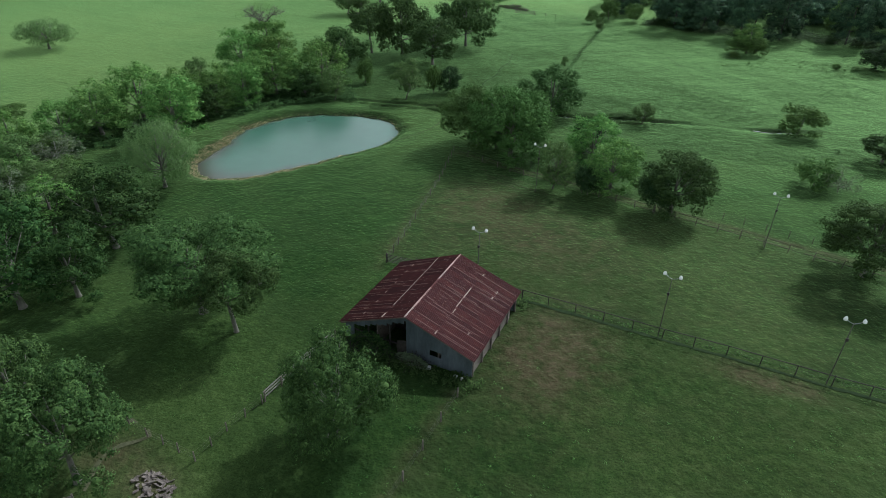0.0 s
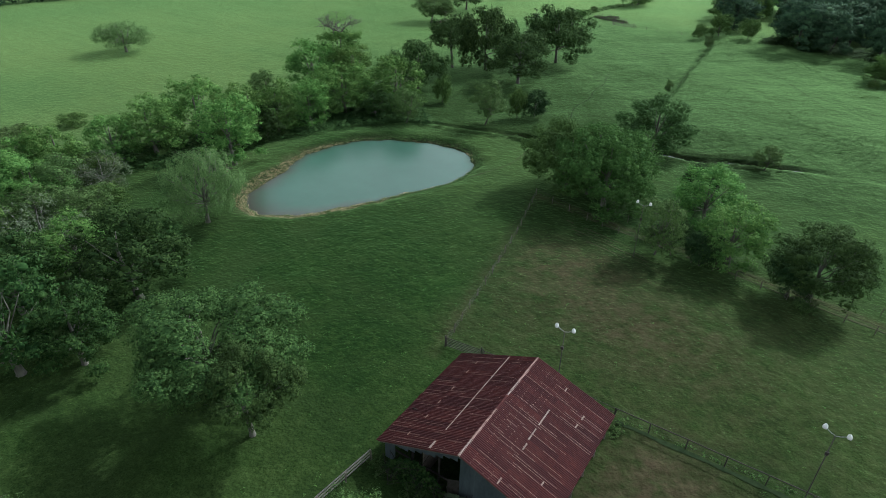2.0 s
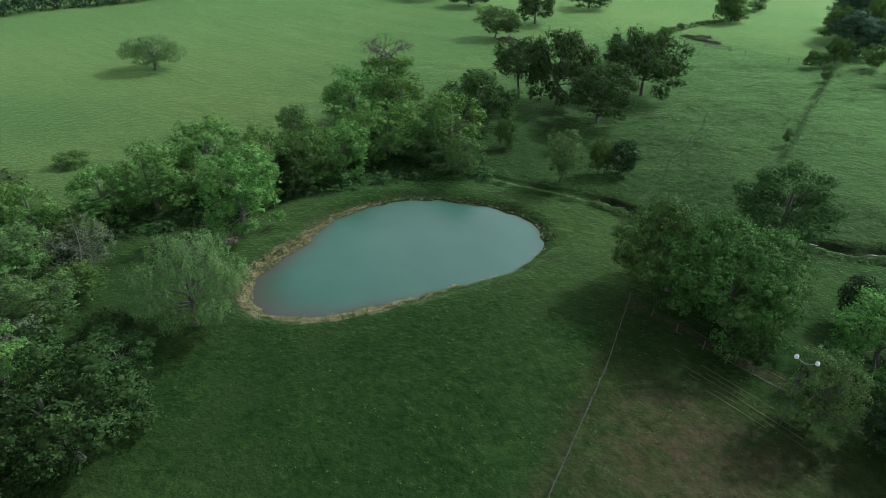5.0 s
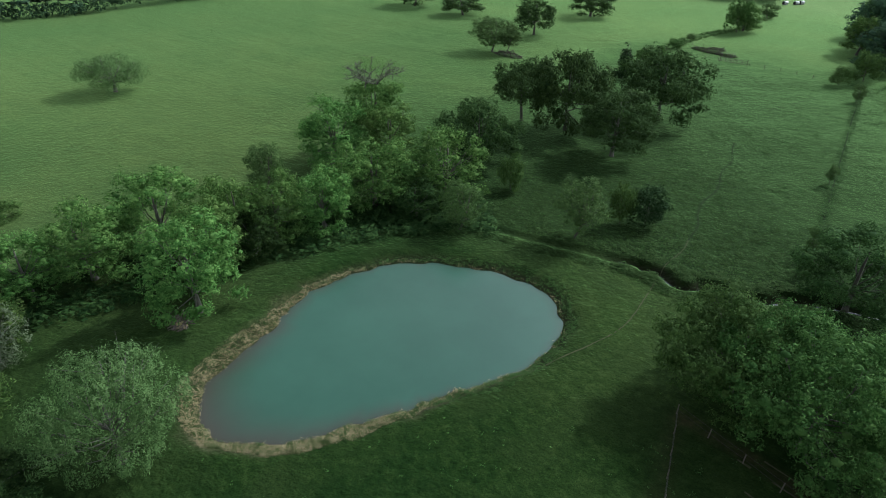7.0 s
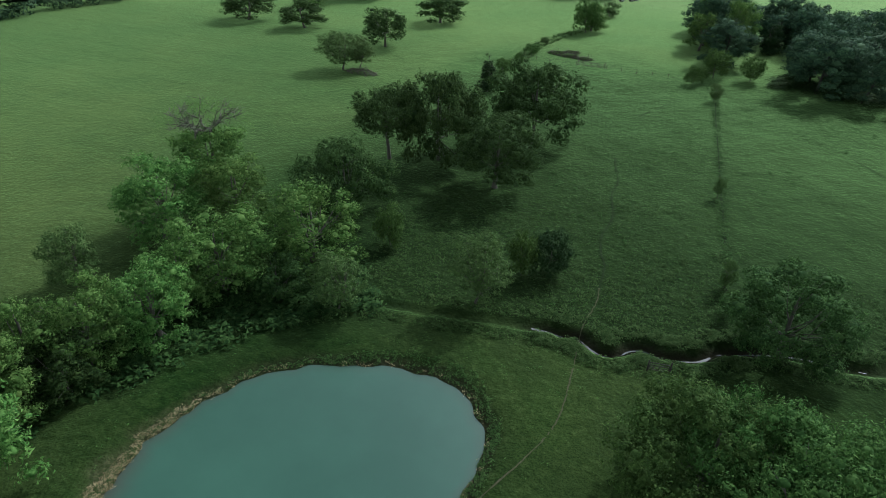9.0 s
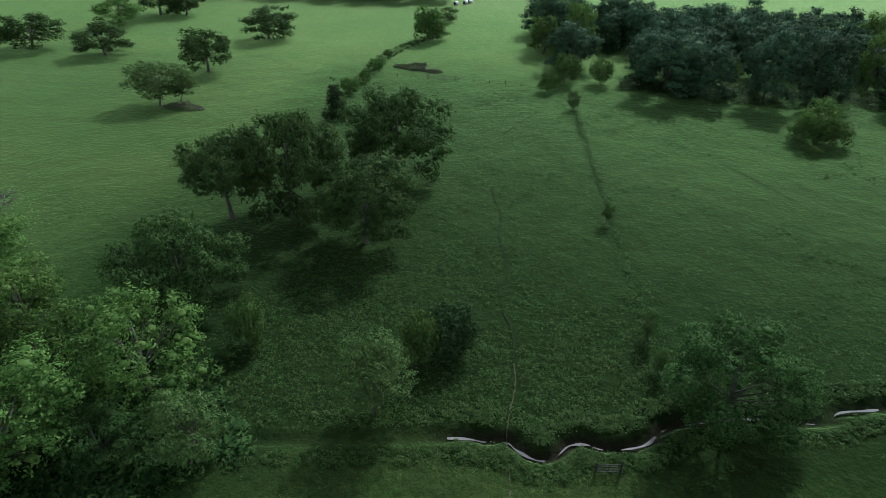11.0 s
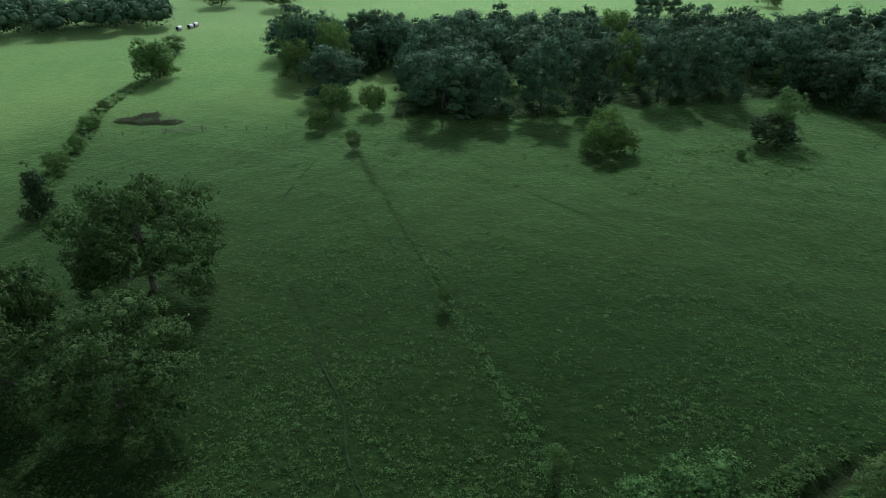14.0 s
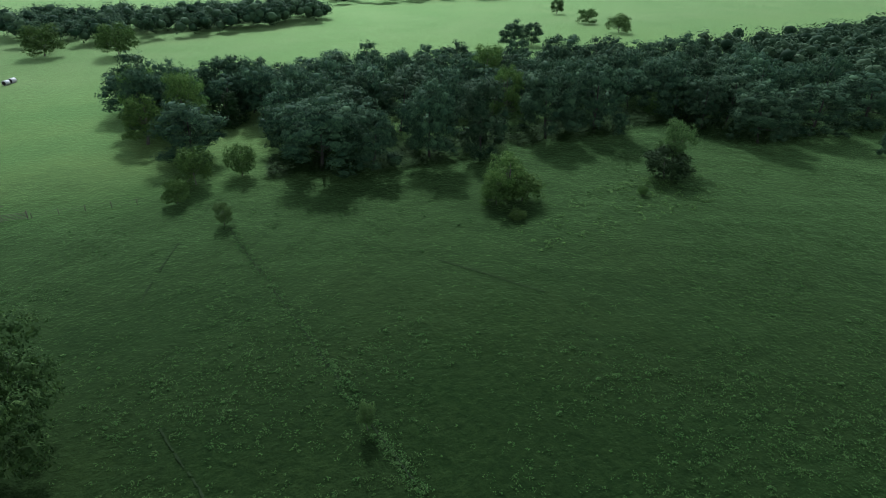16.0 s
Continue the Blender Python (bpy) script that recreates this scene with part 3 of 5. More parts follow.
    tr = 0.014 * h + 0.004 * r if kind in ("wood", "grove") else 0.021 * h + 0.008 * r if kind not in ("bush", "juniper", "bare", "airy") else 0.014 * h
    fork = max(0.22, foot + 0.08) * h
    lean = rng.normal(size=2) * 0.35
    trunk_top = (lean[0], lean[1], fork)
    tube(verts, faces, [(0, 0, -0.4), (0, 0, 0.25), (lean[0] * 0.4, lean[1] * 0.4, fork * 0.5), trunk_top], [tr * 1.9, tr * 1.25, tr, tr * 0.85], 8)
    tube(verts, faces, [trunk_top, (lean[0] * 1.5, lean[1] * 1.5, (fork + top) * 0.5), (lean[0], lean[1], top * 0.78)], [tr * 0.8, tr * 0.45, tr * 0.1], 6)
    limbs = {"bare": n_lobes, "airy": n_lobes, "willow": n_lobes // 2, "grove": 4, "wood": 6}.get(kind, 14)
    for c in centres[:limbs]:
        s = Vector((lean[0], lean[1], fork + (c[2] - fork) * rng.uniform(0.0, 0.35) if c[2] > fork else fork * 0.8))
        e = Vector(c)
        m = s.lerp(e, 0.5) + Vector(rng.normal(size=3) * 0.05 * r) - Vector((0, 0, 0.04 * h))
        k = tr * rng.uniform(0.22, 0.40)
        tube(verts, faces, [s, m, e], [k, k * 0.6, k * 0.25], 5)
        for _ in range(6 if kind == "bare" else 2):
            tip = e + Vector(rng.normal(size=3)) * r * lobe * 0.6
            tube(verts, faces, [m.lerp(e, 0.6), tip], [k * 0.3, k * 0.08], 4)
    if kind == "deadtop":
        crest = Vector((lean[0], lean[1], top * 0.86))
        for q in range(5):
            a = q * 1.257 + rng.uniform(-0.4, 0.4)
            fork_at = crest + Vector((math.cos(a) * r * 0.35, math.sin(a) * r * 0.35, (h - top) * rng.uniform(0.35, 0.6)))
            tube(verts, faces, [crest, crest.lerp(fork_at, 0.5) + Vector(rng.normal(size=3) * 0.25), fork_at], [0.20, 0.15, 0.11], 6)
            for _ in range(5):
                a2 = a + rng.uniform(-1.0, 1.0)
                o = rng.uniform(0.5, 1.0)
                e = Vector((lean[0] + math.cos(a2) * r * o, lean[1] + math.sin(a2) * r * o, h * (1.0 - 0.16 * o * o) + rng.normal() * 0.5))
                m = fork_at.lerp(e, 0.5) + Vector(rng.normal(size=3) * 0.45)
                tube(verts, faces, [fork_at, m, e], [0.10, 0.07, 0.03], 5)
                for _ in range(8):
                    g = (fork_at.lerp(m, rng.uniform(0.4, 1)) if rng.uniform() < 0.4 else m.lerp(e, rng.uniform(0.1, 1.0)))
                    d = g + Vector(rng.normal(size=3)) * 0.75 + Vector((0, 0, 0.25))
                    tube(verts, faces, [g, g.lerp(d, 0.5) + Vector(rng.normal(size=3)) * 0.15, d], [0.05, 0.04, 0.02], 4)
    trunk = bpy.data.meshes.new("trunk")
    trunk.from_pydata(verts, [], faces)
    trunk.polygons.foreach_set("use_smooth", [True] * len(trunk.polygons))
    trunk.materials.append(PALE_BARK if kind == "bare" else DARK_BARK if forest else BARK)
    return trunk, crown


WORDS = {
    "oak": ("oak_tree", "spreading live oak with dark green crown and grey trunk", "tree"),
    "parasol": ("oak_tree", "old live oak with open umbrella crown and bare grey trunk", "tree"),
    "field_oak": ("oak_tree", "round-headed oak standing alone in open pasture", "tree"),
    "broad": ("oak_tree", "broad live oak with wide dark green crown over pasture", "tree"),
    "spread": ("creek_tree", "big leafy fresh green tree with upright shoots", "tree"),
    "dark": ("shade_tree", "dense dark green shade tree standing in grass", "tree"),
    "lush": ("creek_tree", "leafy fresh green broadleaf tree in spring", "tree"),
    "airy": ("young_tree", "thin young tree with open pale green foliage", "tree"),
    "willow": ("willow_tree", "pale feathery green willow with fine open foliage", "tree"),
    "bare": ("bare_shrub", "grey half-bare thicket with few leaves", "shrub"),
    "bush": ("bush", "rounded green bush leafy down to the ground", "bush"),
    "juniper": ("juniper_bush", "low dark evergreen bush with dense foliage", "bush"),
    "cedar": ("cedar_tree", "narrow dark green cedar tree", "tree"),
    "wood": ("woodland_tree", "dark green broadleaf tree at the edge of a wood", "tree"),
    "grove": ("woodland_tree", "dark green broadleaf tree standing deep in a wood", "tree"),
    "deadtop": ("dead_topped_tree", "tall tree with bare dead top branches above green crown", "tree"),
}
VARIANTS = {"oak": 4, "dark": 2, "lush": 4, "airy": 3, "willow": 1, "bare": 1, "bush": 3, "juniper": 2, "cedar": 1, "broad": 2, "parasol": 3, "field_oak": 3, "spread": 2, "wood": 4, "grove": 4, "deadtop": 1}
STOCK, PLANTED = {}, {}


def plant(kind, x, y, h, r, turn=None, group=""):
    n = PLANTED[kind] = PLANTED.get(kind, 0) + 1
    key = (kind, n % VARIANTS[kind])
    if key not in STOCK:
        STOCK[key] = tree_meshes(kind, 11 + 7 * len(STOCK))
    name, label, category = WORDS[kind]
    tree = tagged(new(name), label, category, group)
    for part_name, me in zip(("trunk", "crown"), STOCK[key]):
        new(part_name, me).parent = tree
    hh, rr = SHAPES[kind][:2]
    tree.matrix_basis = pose(x, y, at(x, y), 0, 0, (n * 137.5) % 360 if turn is None else turn) @ Matrix.Diagonal((r / rr, r / rr, h / hh, 1))
    return tree


build_ground()
build_pond()
build_creek()

# oaks round the barn
plant("parasol", -51.6, 42.4, 11.8, 9.6)
plant("parasol", -45.3, 41.2, 10.6, 5.6)
plant("oak", -25.6, 33.3, 12.0, 5.4)
plant("oak", -50.5, 19.0, 14.0, 6.4)
plant("oak", -43.2, 18.8, 13.0, 5.9)
plant("dark", -74.6, 48.8, 12.9, 7.4)
plant("dark", -72.3, 33.3, 15.1, 7.0)
plant("dark", -68.3, 38.0, 10.7, 5.0)
plant("dark", -83.1, 38.9, 11.1, 5.7)
plant("oak", 21.8, 87.5, 11.4, 6.9)
# east of the pond
plant("spread", -43.6, 109.5, 12.4, 8.0)
plant("spread", -35.8, 107.0, 13.2, 9.0)
plant("spread", -39.8, 109.6, 12.6, 6.8)
plant("oak", -36.3, 134.6, 11.8, 7.4)
plant("airy", -23.9, 96.0, 9.7, 4.0)
plant("lush", -20.3, 109.0, 10.2, 5.8)
plant("lush", -14.6, 98.8, 9.6, 5.4)
plant("juniper", -17.9, 96.4, 6.1, 3.0)
plant("oak", -4.3, 95.4, 10.8, 6.5)
plant("juniper", -6.8, 94.8, 7.1, 3.4)
plant("bush", 14.4, 145.4, 6.7, 4.9)
plant("bush", 16.8, 117.3, 5.2, 4.2)
plant("bare", 20.4, 116.2, 4.6, 3.6)
plant("airy", -16.4, 137.4, 5.3, 2.7)
plant("dark", 28.7, 134.6, 6.7, 4.6)
plant("juniper", -23.5, 117.2, 7.1, 3.5)
# west of the pond
plant("willow", -83.8, 66.5, 12.2, 6.6)
plant("bare", -94.5, 48.5, 8.7, 7.0)
plant("airy", -95.8, 55.1, 7.8, 5.1)
plant("dark", -89.0, 58.3, 4.0, 4.0)
plant("lush", -111.9, 54.8, 9.1, 6.8)
plant("lush", -121.6, 55.4, 8.7, 5.8)
plant("airy", -134.2, 64.5, 6.6, 5.3)
plant("bare", -108.5, 64.4, 7.6, 5.3)
plant("bush", -100.5, 60.5, 4.5, 4.0)
plant("airy", -103.0, 51.0, 7.5, 4.5)
plant("lush", -86.0, 47.5, 9.0, 5.5)
plant("dark", -82.5, 56.5, 6.0, 4.2)
plant("airy", -116.5, 46.5, 8.5, 5.2)
plant("lush", -104.0, 42.5, 10.0, 6.0)
plant("bush", -112.5, 66.0, 5.0, 4.5)
plant("dark", -94.0, 38.5, 11.0, 6.0)
plant("dark", -85.0, 27.0, 12.0, 6.5)
# along the creek
plant("lush", -115.5, 79.5, 12.0, 6.8)
plant("lush", -117.6, 72.8, 9.2, 5.0)
plant("lush", -114.5, 89.5, 12.8, 6.8)
plant("lush", -98.5, 84.1, 13.5, 6.5)
plant("lush", -108.6, 96.8, 11.7, 4.9)
plant("lush", -105.0, 101.2, 11.2, 5.2)
plant("airy", -119.8, 111.0, 9.6, 4.0)
plant("lush", -119.0, 125.5, 13.2, 7.2)
plant("deadtop", -119.5, 137.0, 17.5, 7.0)
plant("lush", -112.0, 133.0, 12.0, 6.0)
plant("lush", -102.0, 118.8, 11.8, 7.6)
plant("lush", -95.5, 129.0, 12.6, 7.2)
plant("broad", -99.5, 144.0, 12.6, 8.6)
plant("airy", -86.2, 120.9, 8.7, 3.9)
plant("bush", -88.2, 138.1, 6.9, 2.6)
plant("airy", -71.3, 129.6, 10.1, 4.4)
plant("juniper", -65.0, 140.7, 6.7, 3.5)
plant("bush", -68.1, 138.3, 7.3, 2.3)
plant("bare", -106.1, 65.1, 2.7, 2.3)
plant("lush", -104.5, 90.5, 11.5, 5.0)
plant("lush", -101.5, 107.5, 10.5, 5.0)
plant("dark", -103.5, 97.0, 8.0, 4.5)
plant("dark", -93.5, 119.5, 7.0, 4.0)
plant("lush", -118.0, 62.5, 11.0, 5.5)
plant("airy", -109.0, 58.0, 9.0, 4.6)
plant("lush", -103.5, 113.5, 11.5, 5.2)
# oaks beyond the creek
plant("parasol", -103.9, 166.8, 14.6, 7.4)
plant("broad", -95.2, 170.5, 17.6, 8.8)
plant("oak", -81.2, 163.5, 14.0, 8.2)
plant("broad", -82.0, 189.0, 16.2, 10.4)
# far pasture
plant("airy", -146.2, 217.7, 11.5, 7.5)
plant("airy", -142.0, 219.5, 9.5, 4.5)
plant("field_oak", -149.2, 247.6, 13.2, 7.4)
plant("field_oak", -149.9, 291.7, 11.8, 9.9)
plant("field_oak", -187.5, 258.1, 10.2, 8.9)
plant("field_oak", -212.7, 259.1, 11.7, 9.8)
plant("lush", -208.7, 297.3, 12.0, 9.5)
plant("field_oak", -206.0, 320.2, 15.0, 10.5)
plant("field_oak", -196.5, 322.5, 12.0, 8.0)
plant("willow", -191.3, 121.9, 9.3, 8.4)
plant("bush", -143.1, 78.4, 2.9, 3.2)
plant("lush", -95.6, 304.3, 9.7, 6.6)
plant("bush", -96.8, 300.8, 12.1, 5.8)
plant("airy", -94.9, 335.6, 6.2, 4.4)
plant("cedar", -102.8, 216.5, 10.2, 2.9)
plant("bush", -105.2, 235.8, 4.4, 2.8)
plant("bush", -104.0, 246.3, 3.8, 1.6)
plant("bush", -104.5, 260.8, 3.3, 2.9)
plant("airy", -104.7, 275.6, 2.8, 1.7)
# north field
plant("lush", 0.4, 220.4, 9.6, 5.2)
plant("bush", 2.6, 218.4, 6.0, 4.0)
plant("bush", -2.4, 219.2, 5.0, 3.6)
plant("juniper", 35.0, 214.3, 7.2, 5.7)
plant("airy", 40.5, 217.3, 11.4, 4.5)
plant("bush", -2.7, 211.9, 2.2, 1.8)
plant("bush", 24.7, 209.6, 2.0, 1.2)
plant("airy", -42.7, 146.5, 5.0, 1.4)
plant("airy", -42.2, 140.7, 4.2, 1.1)
plant("airy", -45.2, 175.7, 4.1, 1.2)
plant("airy", -49.4, 233.6, 5.0, 1.9)
# wood edge
plant("wood", -25.8, 252.3, 17.2, 10.3)
plant("wood", -16.2, 247.1, 14.1, 6.5)
plant("wood", -2.9, 246.8, 18.7, 7.0)
plant("wood", 9.6, 245.7, 17.8, 7.2)
plant("wood", 29.4, 247.9, 19.1, 7.9)
plant("wood", 42.8, 246.0, 18.5, 8.2)
plant("wood", -49.6, 272.3, 14.2, 8.1)
plant("bush", -51.0, 256.0, 8.5, 4.3)
plant("bush", -55.5, 247.7, 5.4, 2.8)
plant("bush", -41.6, 256.9, 7.3, 3.8)
plant("cedar", -36.2, 296.2, 11.3, 4.0)
plant("wood", -56.7, 298.1, 17.2, 5.6)
plant("wood", -48.6, 301.1, 16.3, 7.4)
plant("wood", -34.4, 315.9, 15.6, 7.1)
plant("wood", -28.5, 305.8, 15.2, 5.1)
plant("wood", 68.6, 250.0, 16.8, 7.5)
plant("bush", 69.3, 249.6, 7.5, 5.9)
plant("wood", 71.7, 220.9, 14.4, 7.7)
plant("wood", 88.3, 219.4, 13.9, 9.9)
plant("wood", 108.3, 217.5, 15.1, 9.9)
plant("wood", 88.4, 200.4, 7.6, 2.4)
# far trees
plant("bush", -84.7, 431.9, 13.5, 9.1)
plant("bush", -57.9, 417.9, 14.0, 8.7)
plant("wood", 91.3, 358.4, 11.9, 5.7)
plant("wood", 103.0, 360.5, 10.4, 5.0)
plant("field_oak", 182.5, 448.7, 9.8, 4.4)
plant("bush", 170.7, 406.6, 8.3, 6.0)
plant("bush", 164.0, 373.2, 9.1, 7.0)


# the wood north of the field
rng_w = random.Random(5)
for i in range(-6, 13):
    for j in range(0, 13):
        x, y = i * 9.6 + rng_w.uniform(-3, 3), 226 + j * 9.0 + rng_w.uniform(-3, 3)
        back = 328 - 0.28 * max(x + 20, 0)
        front = (262 if x > -34 else 285) if x < 66 else 234 - 0.05 * (x - 66)
        if front < y < back and not (-46 < x < -30 and y < 300):
            plant("lush" if rng_w.random() < 0.06 else "grove", x, y, rng_w.uniform(11, 17), rng_w.uniform(5.2, 7.6), group="wood")


def far_wood(name, label, spots, seed):
    """Distant woodland as one mass of crowns."""
    rng = np.random.default_rng(seed)
    vs, ways, knots, spans = [], [], [], []
    for x, y, h, r in spots:
        z = at(x, y)
        for k in range(5):
            a, o = k * 1.6 + rng.uniform(0, 1), (0.0 if k == 4 else 0.5)
            c = np.array((x + math.cos(a) * o * r, y + math.sin(a) * o * r, z + h * (0.68 if k == 4 else rng.uniform(0.38, 0.6))))
            s = r * rng.uniform(0.48, 0.62)
            way = rng.normal(size=(44, 3)) + np.array((0, 0, 0.4))
            way /= np.linalg.norm(way, axis=1)[:, None]
            vs.append(sprays_at(c + way * s * rng.uniform(0.74, 1.10, (44, 1)), way, 0.62, rng, 1.0))
            ways.append(np.repeat(way, 3, 0))
            knots.append(c)
            spans.append(s * 0.74)
    core = cores(knots, spans, rng, 0.85, 1)
    return tagged(new(name, leafy_mesh(name, np.concatenate(vs), LEAF["wood"], np.concatenate(ways), 0.72, core)), label, "woodland", kind="stuff")


spots = []
for i in range(0, 34):
    for j in range(0, 11):
        x, y = 128 + i * 9.6 + rng_w.uniform(-3, 3), 226 + j * 9.2 + rng_w.uniform(-3, 3)
        if 231 - 0.05 * (x - 66) < y < 294 + 0.10 * (x - 128):
            spots.append((x, y, rng_w.uniform(11, 17), rng_w.uniform(5.4, 7.6)))
far_wood("far_wood", "dense dark woodland canopy running on eastward", spots, 3)
spots = []
for i in range(150):
    u = i / 149
    spots.append((-100 + 150 * u + rng_w.uniform(-6, 6), 452 + 26 * u * u + rng_w.uniform(0, 70) * (1 - 0.5 * u), rng_w.uniform(9, 15), rng_w.uniform(5, 8)))
for i in range(70):
    u = i / 69
    spots.append((-330 + 215 * u + rng_w.uniform(-3, 3), 348 + 24 * u + rng_w.uniform(0, 22), rng_w.uniform(8, 14), rng_w.uniform(4.5, 7)))
for i in range(60):
    spots.append((-125 + rng_w.uniform(-45, 22), 374 + rng_w.uniform(0, 40), rng_w.uniform(8, 13), rng_w.uniform(4.5, 7)))
for i in range(50):
    u = i / 49
    spots.append((-293 + 12 * u + rng_w.uniform(-3, 3), 100 + 170 * u, rng_w.uniform(3, 8), rng_w.uniform(3, 5)))
for i in range(60):
    u = i / 59
    spots.append((80 + 150 * u + rng_w.uniform(-8, 8), 548 - 10 * u + rng_w.uniform(0, 40), rng_w.uniform(9, 14), rng_w.uniform(5, 8)))
far_wood("far_tree_line", "far tree lines of dark green woodland round the pastures", spots, 4)


# ---- things ----
def box(bm, x0, x1, y0, y1, z0, z1):
    v = [bm.verts.new(p) for p in ((x0, y0, z0), (x1, y0, z0), (x1, y1, z0), (x0, y1, z0), (x0, y0, z1), (x1, y0, z1), (x1, y1, z1), (x0, y1, z1))]
    for f in ((3, 2, 1, 0), (4, 5, 6, 7), (0, 1, 5, 4), (1, 2, 6, 5), (2, 3, 7, 6), (3, 0, 4, 7)):
        bm.faces.new([v[k] for k in f])
    return v


def part(name, bm, material, parent, label=""):
    me = bpy.data.meshes.new(name)
    bm.to_mesh(me)
    bm.free()
    me.materials.append(material)
    ob = new(name, me)
    ob.parent = parent
    return tagged(ob, label) if label else ob


def box_part(name, dims, material, parent, label=""):
    bm = bmesh.new()
    box(bm, *dims)
    return part(name, bm, material, parent, label)


def tube_part(name, points, radii, material, parent, n=8, label=""):
    verts, faces = [], []
    tube(verts, faces, points, radii, n)
    ob = mesh_object(name, verts, faces, material, parent, True)
    return tagged(ob, label) if label else ob


def hull_part(name, verts, faces, material, parent, label=""):
    ob = mesh_object(name, verts, faces, material, parent)
    return tagged(ob, label) if label else ob


RUSTY_CAP = plain("rusty_zinc", (0.10, 0.045, 0.034), (0.27, 0.17, 0.13), 4.0, 0.6, 0.2)


# ---- the barn ----
XW, XE, XR, YS, YN = -33.75, -17.15, -25.35, 45.7, 60.1
ZW, ZE, ZR = 1.05, 1.9, 4.72
FLOOR = -1.15


def roof_z(x):
    return ZR + (ZE - ZR) * (x - XR) / (XE - XR) if x > XR else ZR + (ZW - ZR) * (XR - x) / (XR - XW)


def corrugated(length, width, waves=4, depth=0.055):
    """One sheet, from (0,0,0) down the slope along x, waves across y."""
    verts, faces = [], []
    n = waves * 2
    for s, dz in ((1, 0.0), (0, -0.012)):
        for j in range(n + 1):
            z = depth * (j % 2) + dz
            verts += [(0, width * j / n, z), (length, width * j / n, z)]
    for j in range(n):
        faces.append((2 * j, 2 * j + 1, 2 * j + 3, 2 * j + 2))
    o = 2 * (n + 1)
    for k in (0, 1):
        faces.append((k, o + k, o + 2 + k, 2 + k))
    faces += [(0, 1, o + 1, o), (2 * n, 2 * n + 1, o + 2 * n + 1, o + 2 * n)]
    me = bpy.data.meshes.new("roof_sheet")
    me.from_pydata(verts, [], faces)
    me.materials.append(ROOF)
    return me


def build_barn():
    barn = tagged(new("barn"), "old barn with rusty red corrugated roof and grey tin walls", "barn")
    roof = mesh_object("roof", [(XW + 0.1, YS + 0.1, ZW - 0.12), (XR, YS + 0.1, ZR - 0.12), (XE - 0.1, YS + 0.1, ZE - 0.12), (XW + 0.1, YN - 0.1, ZW - 0.12), (XR, YN - 0.1, ZR - 0.12), (XE - 0.1, YN - 0.1, ZE - 0.12),
                                (XW + 0.1, YS + 0.1, ZW - 0.26), (XR, YS + 0.1, ZR - 0.26), (XE - 0.1, YS + 0.1, ZE - 0.26), (XW + 0.1, YN - 0.1, ZW - 0.26), (XR, YN - 0.1, ZR - 0.26), (XE - 0.1, YN - 0.1, ZE - 0.26)],
                       [(0, 1, 4, 3), (1, 2, 5, 4), (9, 10, 7, 6), (10, 11, 8, 7), (0, 3, 9, 6), (2, 8, 11, 5), (0, 6, 7, 1), (1, 7, 8, 2), (3, 4, 10, 9), (4, 5, 11, 10)], TIMBER, barn)
    rng = random.Random(8)
    cols = 20
    w = (YN - YS) / cols
    for side in (-1, 1):
        xe, ze = (XW, ZW) if side < 0 else (XE, ZE)
        run, drop = abs(xe - XR), ZR - ze
        slope = math.hypot(run, drop)
        tilt = math.degrees(math.atan2(drop, run))
        cuts = (0.0, 0.34, 0.68, 1.0) if side < 0 else (0.0, 0.42, 0.74, 1.0)
        for a, b in zip(cuts[:-1], cuts[1:]):
            me = corrugated((b - a) * slope + 0.12, w + 0.03)
            for c in range(cols):
                if side > 0:
                    m = pose(XR + side * run * a, YS + c * w, ZR - drop * a - 0.02 + 0.008 * (c % 2), 0, tilt, 0)
                else:
                    m = pose(XR + side * run * a, YS + (c + 1) * w, ZR - drop * a - 0.02 + 0.008 * (c % 2), 0, tilt, 180)
                s = new("roof_sheet", me)
                s.parent = roof
                s.matrix_basis = m @ pose(rng.uniform(-0.03, 0.03), 0, (1 - a) * 0.03, 0, 0, rng.uniform(-0.25, 0.25))

        def strip(a, b, y0, y1, material=CAP, name="lap_joint", lift=0.075):
            """A flat bright strip on the slope, from share a to b, from y0 to y1."""
            x0, x1 = XR + side * run * a, XR + side * run * b
            z0, z1 = ZR - drop * a + lift, ZR - drop * b + lift
            v = [(x0, y0, z0), (x1, y0, z1), (x1, y1, z1), (x0, y1, z0)]
            v += [(p[0], p[1], p[2] - 0.03) for p in v]
            hull_part(name, v, [(0, 1, 2, 3), (7, 6, 5, 4), (0, 4, 5, 1), (1, 5, 6, 2), (2, 6, 7, 3), (3, 7, 4, 0)], material, roof, "pale zinc flashing strip")

        if side < 0:
            strip(0.335, 0.348, YS + 2.6, YN - 0.3)
            strip(0.335, 0.36, YS + 0.2, YS + 1.1)
            for f, y in ((0.70, 46.9), (0.68, 49.4), (0.69, 51.6), (0.68, 53.8), (0.69, 56.6), (0.68, 58.2)):
                strip(f, f + 0.014, y, y + 0.45, RUSTY_CAP)
        else:
            for f, y0, y1 in ((0.42, 51.4, 52.9), (0.42, 53.4, 55.6), (0.43, 50.2, 51.0), (0.42, 46.0, 46.7), (0.44, 58.6, 59.1), (0.74, 57.0, 57.6), (0.73, 55.8, 56.3), (0.75, 48.6, 49.0)):
                strip(f, f + 0.014, y0, y1)
        for c in range(1, cols):
            for _ in range(3):
                if rng.random() < 0.8:
                    a = rng.uniform(0.02, 0.8)
                    o = rng.choice((0, 0, 0.33, 0.66)) * w
